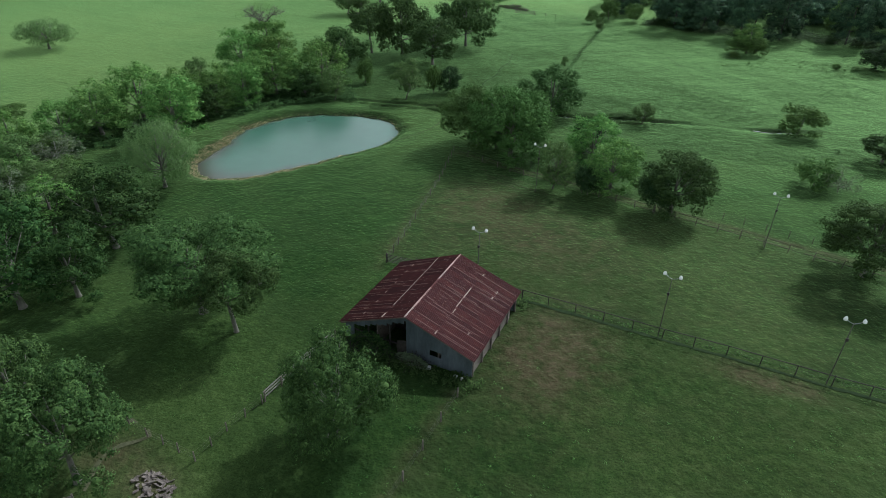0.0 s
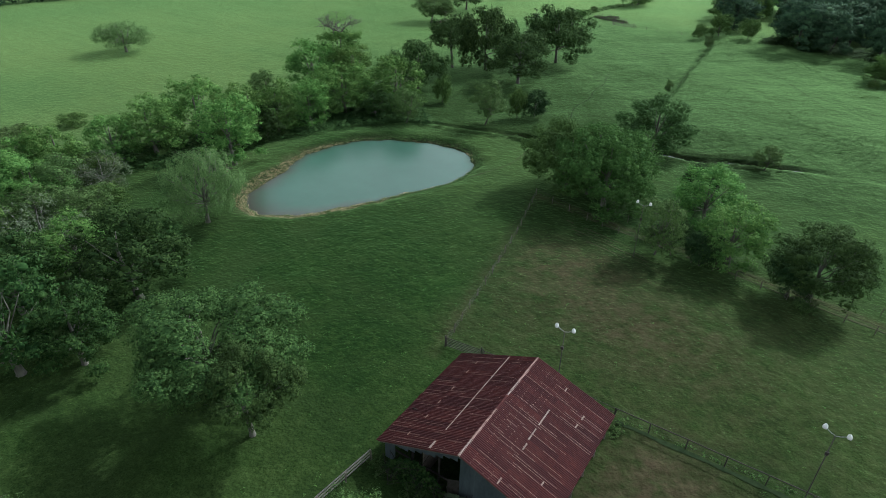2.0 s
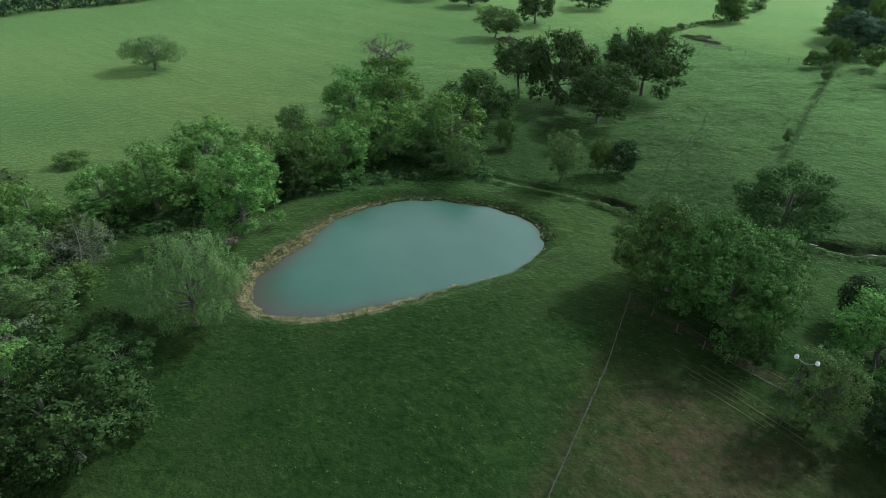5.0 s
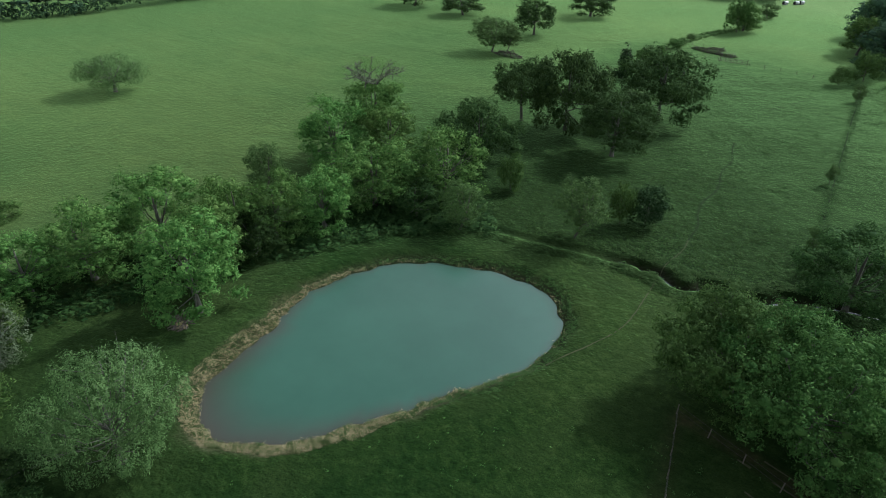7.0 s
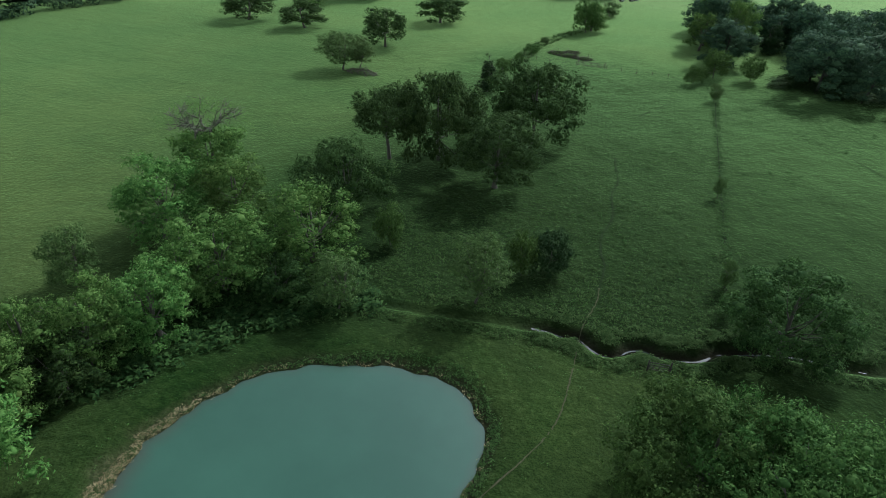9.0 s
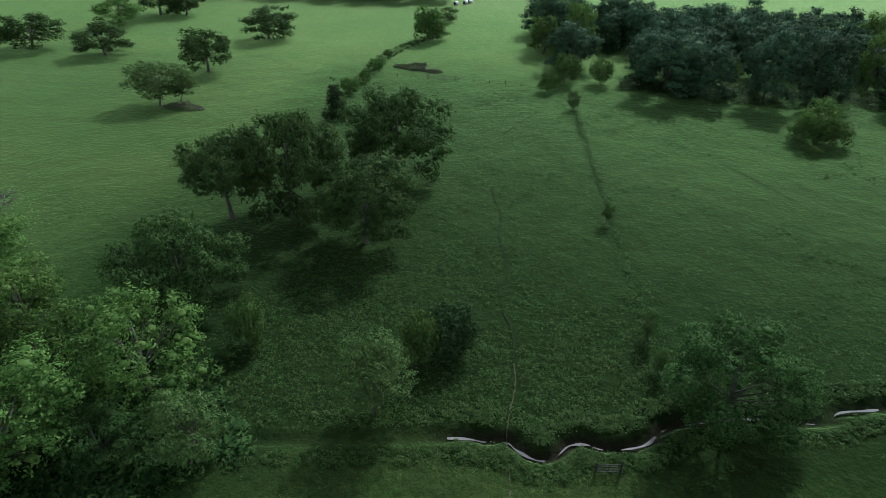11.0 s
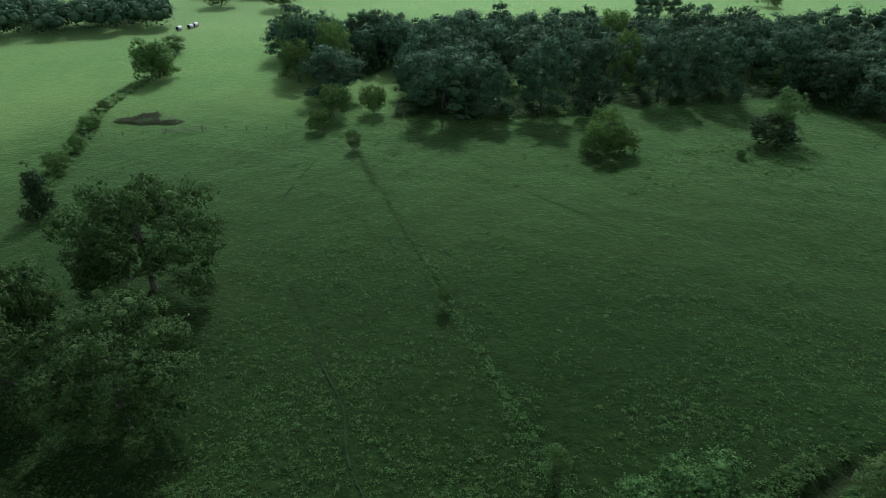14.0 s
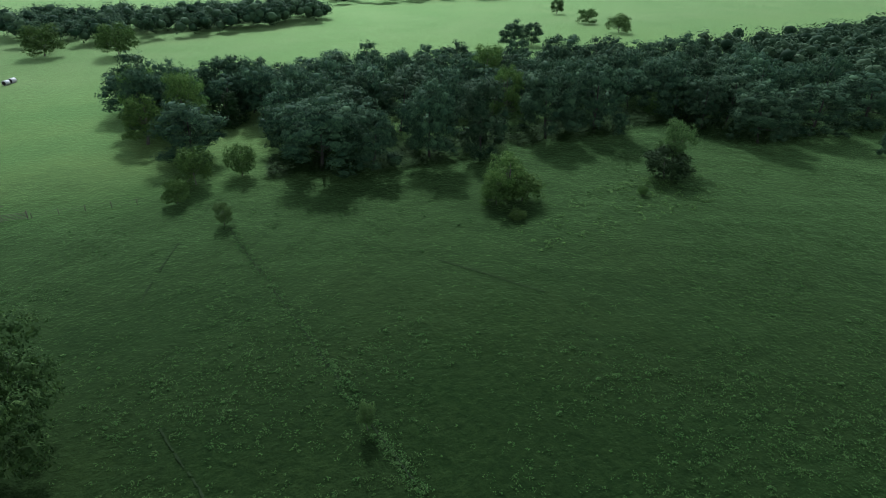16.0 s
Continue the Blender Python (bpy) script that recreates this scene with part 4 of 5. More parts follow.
                    strip(a, min(0.99, a + rng.uniform(0.12, 0.55)), YS + c * w - 0.012 - o, YS + c * w + 0.010 - o, RUSTY_CAP, "sheet_edge", 0.075)
        # rows of nail heads near the ridge
        bm = bmesh.new()
        for f in (0.06, 0.13, 0.20, 0.27, 0.34):
            for k in range(38):
                if rng.random() < 0.6:
                    x, y, z = XR + side * run * (f + rng.uniform(-0.006, 0.006)), YS + 0.2 + k * 0.375, ZR - drop * f + 0.065
                    box(bm, x - 0.028, x + 0.028, y - 0.026, y + 0.026, z - 0.03, z + 0.012)
        tagged(part("nail_heads", bm, RUSTY_CAP, roof, "pale nail heads in rows"), kind="stuff")
    for k in range(7):
        y0 = YS + k * (YN - YS) / 7
        y1 = y0 + (YN - YS) / 7 - 0.02
        z = ZR + 0.07 + 0.012 * (k % 2)
        cap = (ROOF, CAP, RUSTY_CAP, RUSTY_CAP)[(k * 5 + 1) % 4]
        v = [(XR - 0.14, y0, z - 0.10), (XR, y0, z), (XR + 0.14, y0, z - 0.09), (XR - 0.14, y1, z - 0.10), (XR, y1, z), (XR + 0.14, y1, z - 0.09)]
        v += [(p[0], p[1], p[2] - 0.02) for p in v]
        hull_part("ridge_cap", v, [(0, 3, 4, 1), (1, 4, 5, 2), (0, 1, 7, 6), (1, 2, 8, 7), (3, 9, 10, 4), (4, 10, 11, 5), (0, 6, 9, 3), (2, 5, 11, 8)], cap, roof, "pale galvanised ridge cap with rust")
    # gable wall facing south: tin siding boards with a doorway, a window and an open bay
    ys, th = YS + 0.55, 0.08
    n = 0
    x = XE - 0.35
    while x > -25.0:
        x1 = x - 0.72
        top0, top1 = roof_z(x) - 0.3, roof_z(x1) - 0.3
        lo = FLOOR - 0.4
        pieces = [(lo, None)]
        if -22.4 < (x + x1) / 2 < -21.4:
            pieces = [(lo, 0.2), (0.95, None)]
        for z0, z1 in pieces:
            a, b = (top0, top1) if z1 is None else (z1, z1)
            off = 0.02 * (n % 2)
            v = [(x, ys - off, z0), (x1, ys - off, z0), (x1, ys - off, b), (x, ys - off, a), (x, ys + th, z0), (x1, ys + th, z0), (x1, ys + th, b), (x, ys + th, a)]
            hull_part("siding_panel", v, [(3, 2, 1, 0), (4, 5, 6, 7), (0, 1, 5, 4), (1, 2, 6, 5), (2, 3, 7, 6), (3, 0, 4, 7)], TIN, barn)
        n += 1
        x = x1
    # closed walls on the north and west
    v = [(XE - 0.35, YN - 0.5, FLOOR - 0.3), (XW + 0.4, YN - 0.5, FLOOR - 0.6), (XW + 0.4, YN - 0.5, roof_z(XW + 0.4) - 0.3), (XR, YN - 0.5, ZR - 0.3), (XE - 0.35, YN - 0.5, roof_z(XE - 0.35) - 0.3)]
    v += [(p[0], p[1] - 0.08, p[2]) for p in v]
    hull_part("rear_wall", v, [(0, 1, 2, 3, 4), (9, 8, 7, 6, 5), (0, 5, 6, 1), (1, 6, 7, 2), (4, 9, 5, 0)], TIN, barn)
    box_part("side_wall", (XW + 0.4, XW + 0.48, YS + 3.0, YN - 0.6, FLOOR - 0.6, roof_z(XW + 0.4) - 0.3), TIN, barn)
    # added wall: closes the open east side in place of shade under the eave
    box_part("side_wall", (XE - 0.5, XE - 0.42, YS + 0.7, YN - 2.2, FLOOR - 0.4, roof_z(XE) - 0.75), TIMBER, barn, "rough grey timber wall added to keep the open side dark")
    box_part("inner_wall", (-29.2, -29.1, YS + 0.6, YN - 3, FLOOR - 0.5, roof_z(-29.1) - 0.3), TIMBER, barn, "rough grey timber partition")
    box_part("inner_wall", (-21.6, -21.5, YS + 0.7, YN - 0.7, FLOOR - 0.4, roof_z(-21.5) - 0.3), TIMBER, barn, "rough grey timber partition")
    for k in range(6):
        y = YS + 0.75 + k * (YN - YS - 1.4) / 5
        for x in (XE - 0.3, XW + 0.55):
            tube_part("post", [(x, y, FLOOR - 0.7), (x, y, roof_z(x) - 0.2)], [0.11, 0.10], TIMBER, barn, 6)
    for x in (XE - 0.3, XW + 0.55):
        box_part("eave_beam", (x - 0.07, x + 0.07, YS + 0.4, YN - 0.4, roof_z(x) - 0.45, roof_z(x) - 0.28), TIMBER, barn)
    # open bay: posts, back wall and lintel have its shade put into their colour
    for x in (-27.6, -30.4, -33.2):
        tube_part("post", [(x, YS + 0.78, FLOOR - 0.7), (x, YS + 0.78, roof_z(x) - 0.2)], [0.11, 0.10], DARK, barn, 6)
    box_part("inner_wall", (-33.2, -25.3, YS + 4.6, YS + 4.7, FLOOR - 0.5, roof_z(-32.0) - 0.3), DARK, barn, "timber wall at the back of the open bay, bay shade in its colour")
    box_part("lintel", (-33.3, -25.3, ys + 0.1, ys + 0.2, 0.0, 0.18), DARK, barn)
    x = -25.0
    while x > -33.2:
        x1 = max(x - 0.72, -33.3)
        z0 = (FLOOR - 0.6) if x1 < -32.5 else roof_z(x1) - rng.uniform(0.75, 1.15)
        off = 0.02 * (n % 2)
        v = [(x, ys - off, z0), (x1, ys - off, z0), (x1, ys - off, roof_z(x1) - 0.3), (x, ys - off, roof_z(x) - 0.3)]
        v += [(p[0], ys + th, p[2]) for p in v]
        hull_part("siding_panel", v, [(3, 2, 1, 0), (4, 5, 6, 7), (0, 1, 5, 4), (1, 2, 6, 5), (2, 3, 7, 6), (3, 0, 4, 7)], TIN, barn)
        n += 1
        x = x1
    # door leaf, with the shade of the open doorway put into its colour
    v = [(-25.4, ys - 0.05, FLOOR - 0.3), (-25.4, ys - 0.05, 1.1), (-26.3, ys - 0.45, 1.1), (-26.3, ys - 0.45, FLOOR - 0.3)]
    v += [(p[0] + 0.03, p[1] + 0.03, p[2]) for p in v]
    hull_part("door", v, [(0, 1, 2, 3), (7, 6, 5, 4), (1, 5, 6, 2), (0, 3, 7, 4), (2, 6, 7, 3), (0, 4, 5, 1)], DARK, barn, "weathered plank door standing ajar, doorway shade in its dark colour")


build_barn()


def tub(x, y, r, h, label):
    """An upturned or standing tub with a rim."""
    thing = tagged(new("tub"), label, "tub")
    thing.matrix_basis = pose(x, y, at(x, y) - 0.03)
    tube_part("body", [(0, 0, 0), (0, 0, h * 0.5), (0, 0, h)], [r * 0.82, r * 0.92, r], STEEL, thing, 14)
    tube_part("rim", [(0, 0, h - 0.02), (0, 0, h + 0.03)], [r * 1.07, r * 1.07], STEEL, thing, 14)


tub(-19.0, 45.5, 0.22, 0.26, "white plastic tub beside the tin barn wall")
tub(-18.3, 45.5, 0.17, 0.24, "small white bucket beside the tin barn wall")
tub(-22.2, 45.5, 0.25, 0.3, "white plastic tub in weeds by the barn")


# ---- fences, gates and lamps ----
def post_mesh(r, h, n=6, material=TIMBER):
    verts, faces = [], []
    tube(verts, faces, [(0, 0, -0.4), (0, 0, h * 0.5), (0, 0, h)], [r, r * 0.96, r * 0.9], n)
    me = bpy.data.meshes.new("post")
    me.from_pydata(verts, [], faces)
    me.materials.append(material)
    return me


def fence(points, spacing, height, post_r, rails, rail_r, label, post_mat=TIMBER, rail_mat=PIPE, board=False, seed=1):
    """Posts along a line of corner points, with a rail or wire between each two at the given heights."""
    rng = random.Random(seed)
    thing = tagged(new("fence"), label, "fence")
    spots = []
    for a, b in zip(points[:-1], points[1:]):
        n = max(1, round(math.dist(a, b) / spacing))
        spots += [(a[0] + (b[0] - a[0]) * k / n, a[1] + (b[1] - a[1]) * k / n) for k in range(n)]
    spots.append(points[-1])
    me = post_mesh(post_r, height, 6, post_mat)
    feet = []
    for x, y in spots:
        z = at(x, y)
        feet.append((x, y, z))
        p = new("post", me)
        p.parent = thing
        p.matrix_basis = pose(x, y, z, rng.uniform(-2.5, 2.5), rng.uniform(-2.5, 2.5), rng.uniform(0, 360)) @ Matrix.Diagonal((1, 1, rng.uniform(0.94, 1.06), 1))
    for a, b in zip(feet[:-1], feet[1:]):
        for h in rails:
            if board:
                d = Vector((b[0] - a[0], b[1] - a[1], 0)).normalized()
                s = Vector((-d.y, d.x, 0)) * 0.025
                o = Vector((-d.y, d.x, 0)) * (post_r + 0.02)
                v = []
                for p in (a, b):
                    c = Vector(p) + o
                    v += [c - s + Vector((0, 0, h - 0.08)), c + s + Vector((0, 0, h - 0.08)), c + s + Vector((0, 0, h + 0.08)), c - s + Vector((0, 0, h + 0.08))]
                hull_part("board", v, [(0, 1, 2, 3), (7, 6, 5, 4), (0, 4, 5, 1), (1, 5, 6, 2), (2, 6, 7, 3), (3, 7, 4, 0)], rail_mat, thing)
            else:
                tube_part("rail", [(a[0], a[1], a[2] + h), ((a[0] + b[0]) / 2, (a[1] + b[1]) / 2, (a[2] + b[2]) / 2 + h - 0.02), (b[0], b[1], b[2] + h)], [rail_r] * 3, rail_mat, thing, 4)
    return thing


def gate(a, b, height, bars, label, material=PIPE):
    """A tube gate with bars, two end stiles and a brace, between the feet a and b."""
    thing = tagged(new("gate"), label, "gate")
    A, B = Vector((a[0], a[1], at(*a))), Vector((b[0], b[1], at(*b)))
    up = Vector((0, 0, 1))
    for p, h in ((A, height + 0.25), (B, height + 0.45)):
        tube_part("post", [p - up * 0.3, p + up * h], [0.08, 0.075], material, thing, 7)
    d = (B - A).normalized() * 0.14
    for k in range(bars):
        h = 0.25 + (height - 0.25) * k / (bars - 1)
        tube_part("bar", [A + d + up * h, B - d + up * h], [0.042, 0.042], material, thing, 6)
    for p in (A + d, A.lerp(B, 0.5), B - d):
        tube_part("stile", [p + up * 0.2, p + up * (height + 0.03)], [0.035, 0.035], material, thing, 6)


def lamp(x, y, height, turn):
    """A field light: a pole, a bowed cross arm and two white dome shades."""
    thing = tagged(new("field_lamp"), "tall thin metal pole lamp with two white dome shades", "lamp", "paddock lamps")
    thing.matrix_basis = pose(x, y, at(x, y), 0.6, -0.8, turn)
    tube_part("pole", [(0, 0, -0.4), (0, 0, height * 0.5), (0, 0, height - 0.35)], [0.060, 0.050, 0.038], WIRE, thing, 8)
    box_part("junction_box", (-0.14, 0.14, -0.19, -0.05, height * 0.70, height * 0.70 + 0.34), PIPE, thing)
    for s in (-1, 1):
        tube_part("arm", [(0, 0, height - 0.45), (0.35 * s, 0, height - 0.33), (0.65 * s, 0, height - 0.12), (0.82 * s, 0, height + 0.02)], [0.04, 0.036, 0.034, 0.034], GALV, thing, 6)
        shade = tube_part("shade", [(0.82 * s, 0, height + 0.30), (0.83 * s, 0, height + 0.24), (0.85 * s, 0, height + 0.10), (0.86 * s, 0, height - 0.06), (0.86 * s, 0, height - 0.12)], [0.05, 0.115, 0.175, 0.195, 0.185], SHADE, thing, 14)
        tube_part("bulb", [(0.86 * s, 0, height - 0.10), (0.86 * s, 0, height - 0.18)], [0.08, 0.06], SHADE, shade, 8)


for x, y, turn in ((-23.8, 62.5, 4), (-0.75, 62.35, -6), (16.6, 61.9, 10), (9.7, 90.0, 0), (-26.2, 93.6, 5)):
    lamp(x, y, 8.5, turn)

fence(((-17.6, 62.6), (27.5, 61.6)), 3.46, 1.35, 0.06, (1.3,), 0.07, "dark steel pipe fence along the paddock", PIPE, PIPE, seed=2)
fence(((-17.6, 62.6), (27.5, 61.6)), 3.46, 1.0, 0.02, (0.35, 0.7, 1.0), 0.008, "thin wire strands under the pipe fence rail", PIPE, WIRE, seed=2)
fence(((-30.0, 62.9), (-24.2, 62.8), (-17.6, 62.6)), 3.3, 1.3, 0.06, (1.25, 0.7), 0.045, "dark steel pipe fence behind the barn", PIPE, PIPE, seed=3)
fence(((-37.5, 62.9), (-38.4, 67.5), (-42.9, 90.2), (-46.5, 104)), 3.0, 1.3, 0.055, (0.35, 0.65, 0.95, 1.2), 0.009, "old wooden post and wire fence through the meadow", TIMBER, WIRE, seed=4)
fence(((-46.5, 104), (-36, 100.6), (-22, 97), (-13, 95.7), (16, 89.2), (30, 86.8)), 3.2, 1.3, 0.06, (0.6, 1.25), 0.022, "post and rail fence along the grassy track", TIMBER, PIPE, seed=5)
fence(((-34, 104.2), (-9, 99.3), (16, 94.2), (32, 91.2)), 3.4, 1.25, 0.05, (0.5, 0.85, 1.15), 0.009, "wooden post and wire fence beyond the track", TIMBER, WIRE, seed=6)
fence(((-17.6, 42.9), (-17.5, 12)), 3.7, 1.35, 0.085, (0.4, 0.8, 1.2), 0.008, "row of wooden posts with thin wire running from the barn", TIMBER, WIRE, seed=7)
fence(((-34.9, 33.8), (-34.7, 38.9), (-34.1, 45.2)), 2.6, 1.35, 0.10, (0.45, 0.85, 1.22), 0.03, "weathered grey wooden board fence joining the barn", TIMBER, BOARD, True, seed=8)
fence(((-34.9, 33.4), (-35.5, 29), (-35.6, 25.0), (-41.8, 25.2), (-47.5, 25.8)), 2.4, 1.25, 0.07, (0.4, 0.8, 1.15), 0.008, "old wooden post and wire fence around the pen", TIMBER, WIRE, seed=9)
fence(((-41.5, 17.2), (-44.5, 14.5)), 2.0, 1.2, 0.10, (0.5, 1.0), 0.03, "short dark wooden board fence in tree shade", TIMBER, BOARD, True, seed=10)
fence(((-105, 254.2), (-88.6, 253.6)), 4.0, 1.2, 0.06, (0.4, 0.8, 1.1), 0.009, "wire fence across the far pasture", TIMBER, WIRE, seed=11)
fence(((-79.6, 253.0), (-58, 250.6)), 4.2, 1.2, 0.06, (0.4, 0.8, 1.1), 0.009, "wire fence across the far pasture", TIMBER, WIRE, seed=12)
gate((-37.4, 62.4), (-32.9, 62.7), 1.35, 6, "dark steel tube gate in the paddock fence")
gate((-32.7, 62.75), (-30.1, 62.9), 1.3, 3, "dark steel tube gate beside the barn")
gate((-88.2, 253.6), (-80.2, 253.1), 1.3, 5, "long weathered field gate across a pasture track", TIMBER)
gate((-49.6, 125.9), (-47.3, 126.3), 1.2, 4, "small dark metal gate by the creek bank")


def strip_ground(name, line, width, material, label, lift=0.05, gaps=0.0, seed=1):
    """A line on the ground, trodden or painted as shade: a narrow ribbon with uneven edges."""
    rng = random.Random(seed)
    pts = glide([tuple(p) for p in line], 3)
    verts, faces = [], []
    for k, p in enumerate(pts):
        d = pts[min(k + 1, len(pts) - 1)] - pts[max(k - 1, 0)]
        d = d / (np.hypot(*d) + 1e-9)
        s = np.array((-d[1], d[0])) * width * rng.uniform(0.5, 1.2) * 0.5
        p = p + np.array((rng.uniform(-0.05, 0.05), rng.uniform(-0.05, 0.05)))
        for q in (p + s, p - s):
            verts.append((q[0], q[1], at(*q) + lift + (0.07 if q[1] > 126 else 0)))
        if k and rng.random() >= gaps:
            faces.append((2 * k - 2, 2 * k - 1, 2 * k + 1, 2 * k))
    return tagged(mesh_object(name, verts, faces, material), label, "trail", kind="structure")


TROD = plain("trodden_earth", (0.035, 0.042, 0.02), (0.085, 0.086, 0.05), 3.0, 0.95)
# colour of the ruts, and of shadow painted along the fence lines
RUT_AND_SHADE = plain("dark_rut_and_shade", (0.012, 0.022, 0.009), (0.026, 0.042, 0.017), 2.0, 0.95)
strip_ground("trail_1", [tuple(p) for p in TRAIL_PATH[48:]], 0.17, TROD, "narrow trodden animal trail crossing the creek", gaps=0.06, seed=3)
strip_ground("trail_2", [tuple(p) for p in TRAIL_PATH[:49]], 0.24, RUT_AND_SHADE, "dark narrow rut worn through the weeds", gaps=0.06, seed=4)
strip_ground("trail_3", ((-57, 231), (-59.2, 225.9), (-62.2, 219), (-64.4, 213)), 0.2, RUT_AND_SHADE, "dark narrow rut worn through grass", gaps=0.2, seed=5)
strip_ground("trail_4", ((-22, 205), (-18.8, 199.5), (-15.8, 194.2), (-13, 189.2)), 0.16, RUT_AND_SHADE, "faint dark trail across the north field", gaps=0.2, seed=6)


# ditch bottom, darkened with the shadow of the weeds as colour
strip_ground("ditch_1", [tuple(p) for p in ROW_PATH[::3]], 0.26, RUT_AND_SHADE, "shallow ditch under an old fence row, weed shadow in its dark colour", gaps=0.3, seed=7)
# uncut grass and the fence's shadow, painted as one dark strip
strip_ground("ditch_2", [(-17.4 + 3 * k, 62.25 - 0.066 * k) for k in range(16)], 0.55, RUT_AND_SHADE, "uncut grass line with painted shadow under the pipe fence", gaps=0.0, seed=8)
strip_ground("rut_1", [(-40 + 5 * k, 101.9 - 1.0 * k) for k in range(15)], 0.28, TROD, "pale worn wheel rut on the grassy track", gaps=0.1, seed=9)
strip_ground("rut_2", [(-38 + 5 * k, 103.2 - 1.0 * k) for k in range(15)], 0.25, TROD, "pale worn wheel rut on the grassy track", gaps=0.15, seed=10)
for k in range(5):
    strip_ground("furrow_%d" % (k + 1), ((-38.5 + 0.9 * k, 98.6 - 1.05 * k), (-33 + 0.9 * k, 97.3 - 1.05 * k), (-25 + 0.5 * k, 95.2 - 1.0 * k)), 0.18, TROD, "shallow bare furrow scraped in the paddock turf", gaps=0.45, seed=20 + k)


def brush_pile(x, y, rx, ry, h, seed, label, kind="bare", thick=0.08):
    """A heap of cut limbs with some leaves left on."""
    rng = np.random.default_rng(seed)
    thing = tagged(new("brush_pile"), label, "brush pile")
    thing.matrix_basis = pose(x, y, at(x, y))
    verts, faces = [], []
    for _ in range(70):
        a, o = rng.uniform(0, 6.28), rng.uniform(0, 1) ** 0.5
        c = Vector((math.cos(a) * o * rx, math.sin(a) * o * ry, (1 - o * o) * h * rng.uniform(0.2, 0.9) + 0.1))
        d = Vector((rng.normal(), rng.normal(), rng.normal() * 0.3)).normalized() * rng.uniform(0.5, 1.6)
        z = max(0.05, c.z - d.z)
        tube(verts, faces, [(c.x - d.x, c.y - d.y, z), c + Vector((0, 0, 0.1)), c + d], [thick, thick * 0.7, thick * 0.3], 4)
    mesh_object("tangle", verts, faces, DARK if thick < 0.05 else TIMBER, thing)
    n = 1700 if kind in ("dark", "bush") else 900
    a, o = rng.uniform(0, 6.28, n), rng.uniform(0, 1, n) ** 0.5
    p = np.stack([np.cos(a) * o * rx, np.sin(a) * o * ry, (1 - o ** 2) * h * rng.uniform(0.2, 1.0, n) + 0.1], -1)
    new("foliage", leafy_mesh("foliage", sprays_at(p, np.tile((0, 0, 1.0), (n, 1)), 0.22, rng), LEAF[kind])).parent = thing


brush_pile(-97.2, 264.6, 3.2, 2.0, 0.8, 1, "low heap of cut brush and grey limbs", "airy", 0.055)
brush_pile(-92.8, 262.8, 3.4, 1.7, 0.9, 6, "low heap of cut brush and grey limbs", "airy", 0.055)
brush_pile(-88.2, 261.6, 2.8, 1.4, 0.6, 7, "low heap of cut brush and grey limbs", "airy", 0.055)
brush_pile(-93.5, 267.4, 2.6, 1.8, 0.8, 8, "low heap of cut brush and grey limbs", "airy", 0.055)
brush_pile(-139.5, 216.5, 5.0, 2.0, 1.7, 2, "tangled heap of fallen dead branches")
brush_pile(-97.8, 81.0, 1.0, 0.6, 0.5, 3, "small pile of pale cut sticks", "reed")
brush_pile(-29.3, 45.3, 3.4, 0.8, 2.7, 4, "tangle of vines and bare branches against the barn", "dark", 0.03)
brush_pile(-24.4, 45.5, 2.4, 0.5, 1.3, 5, "tangle of weeds and bare branches against the barn", "bare", 0.025)


def debris_pile(x, y, rx, ry, label, seed):
    """A low heap of pale broken boards and crumpled sheet."""
    rng = random.Random(seed)
    thing = tagged(new("debris_pile"), label, "debris")
    thing.matrix_basis = pose(x, y, at(x, y))
    bm = bmesh.new()
    v = box(bm, -0.45, 0.45, -0.13, 0.13, -0.03, 0.03)
    v[5].co.z += 0.10
    v[1].co.z += 0.09
    v[7].co.x += 0.15
    me = bpy.data.meshes.new("scrap")
    bm.to_mesh(me)
    bm.free()
    me.materials.append(TIMBER)
    for _ in range(80):
        o, b = rng.uniform(0, 1) ** 0.5, rng.uniform(0, 6.28)
        piece = new("scrap", me)
        piece.parent = thing
        piece.matrix_basis = pose(math.cos(b) * o * rx, math.sin(b) * o * ry, 0.06 + (1 - o) * 0.35 * rng.random(), rng.uniform(-18, 18), rng.uniform(-18, 18), rng.uniform(0, 360)) @ Matrix.Diagonal((rng.uniform(0.3, 0.9), rng.uniform(0.4, 1.2), 1, 1))


debris_pile(-36.8, 21.3, 2.1, 1.3, "low heap of pale scrap boards and crumpled sheet on grass", 9)
strip_ground("trail_5", ((-41.7, 18.3), (-43.7, 22.2), (-41.7, 25.3), (-45.3, 26.0)), 0.5, TROD, "worn dirt line beside the pen fence", gaps=0.1, seed=31)


def bale(x, y, turn, length):
    """A row of wrapped round bales laid end to end, one wrapped roll with hoops."""
    thing = tagged(new("hay_bale"), "white wrapped round hay bale lying at the field edge", "hay bale", "bales")
    thing.matrix_basis = pose(x, y, at(x, y) + 0.78, 0, 0, turn)
    tube_part("wrap", [(-length / 2, 0, 0), (-length / 2 + 0.08, 0, 0), (0, 0, 0), (length / 2 - 0.08, 0, 0), (length / 2, 0, 0)], [0.7, 0.82, 0.82, 0.82, 0.7], STEEL, thing, 18)
    tube_part("end", [(-length / 2 - 0.02, 0, 0), (-length / 2 + 0.01, 0, 0)], [0.66, 0.66], DARK, thing, 16)


for x, y, turn, length in ((-97.4, 375.2, 62, 2.2), (-93.6, 378.6, 60, 2.2), (-92.0, 381.6, 60, 2.2)):
    bale(x, y, turn, length)


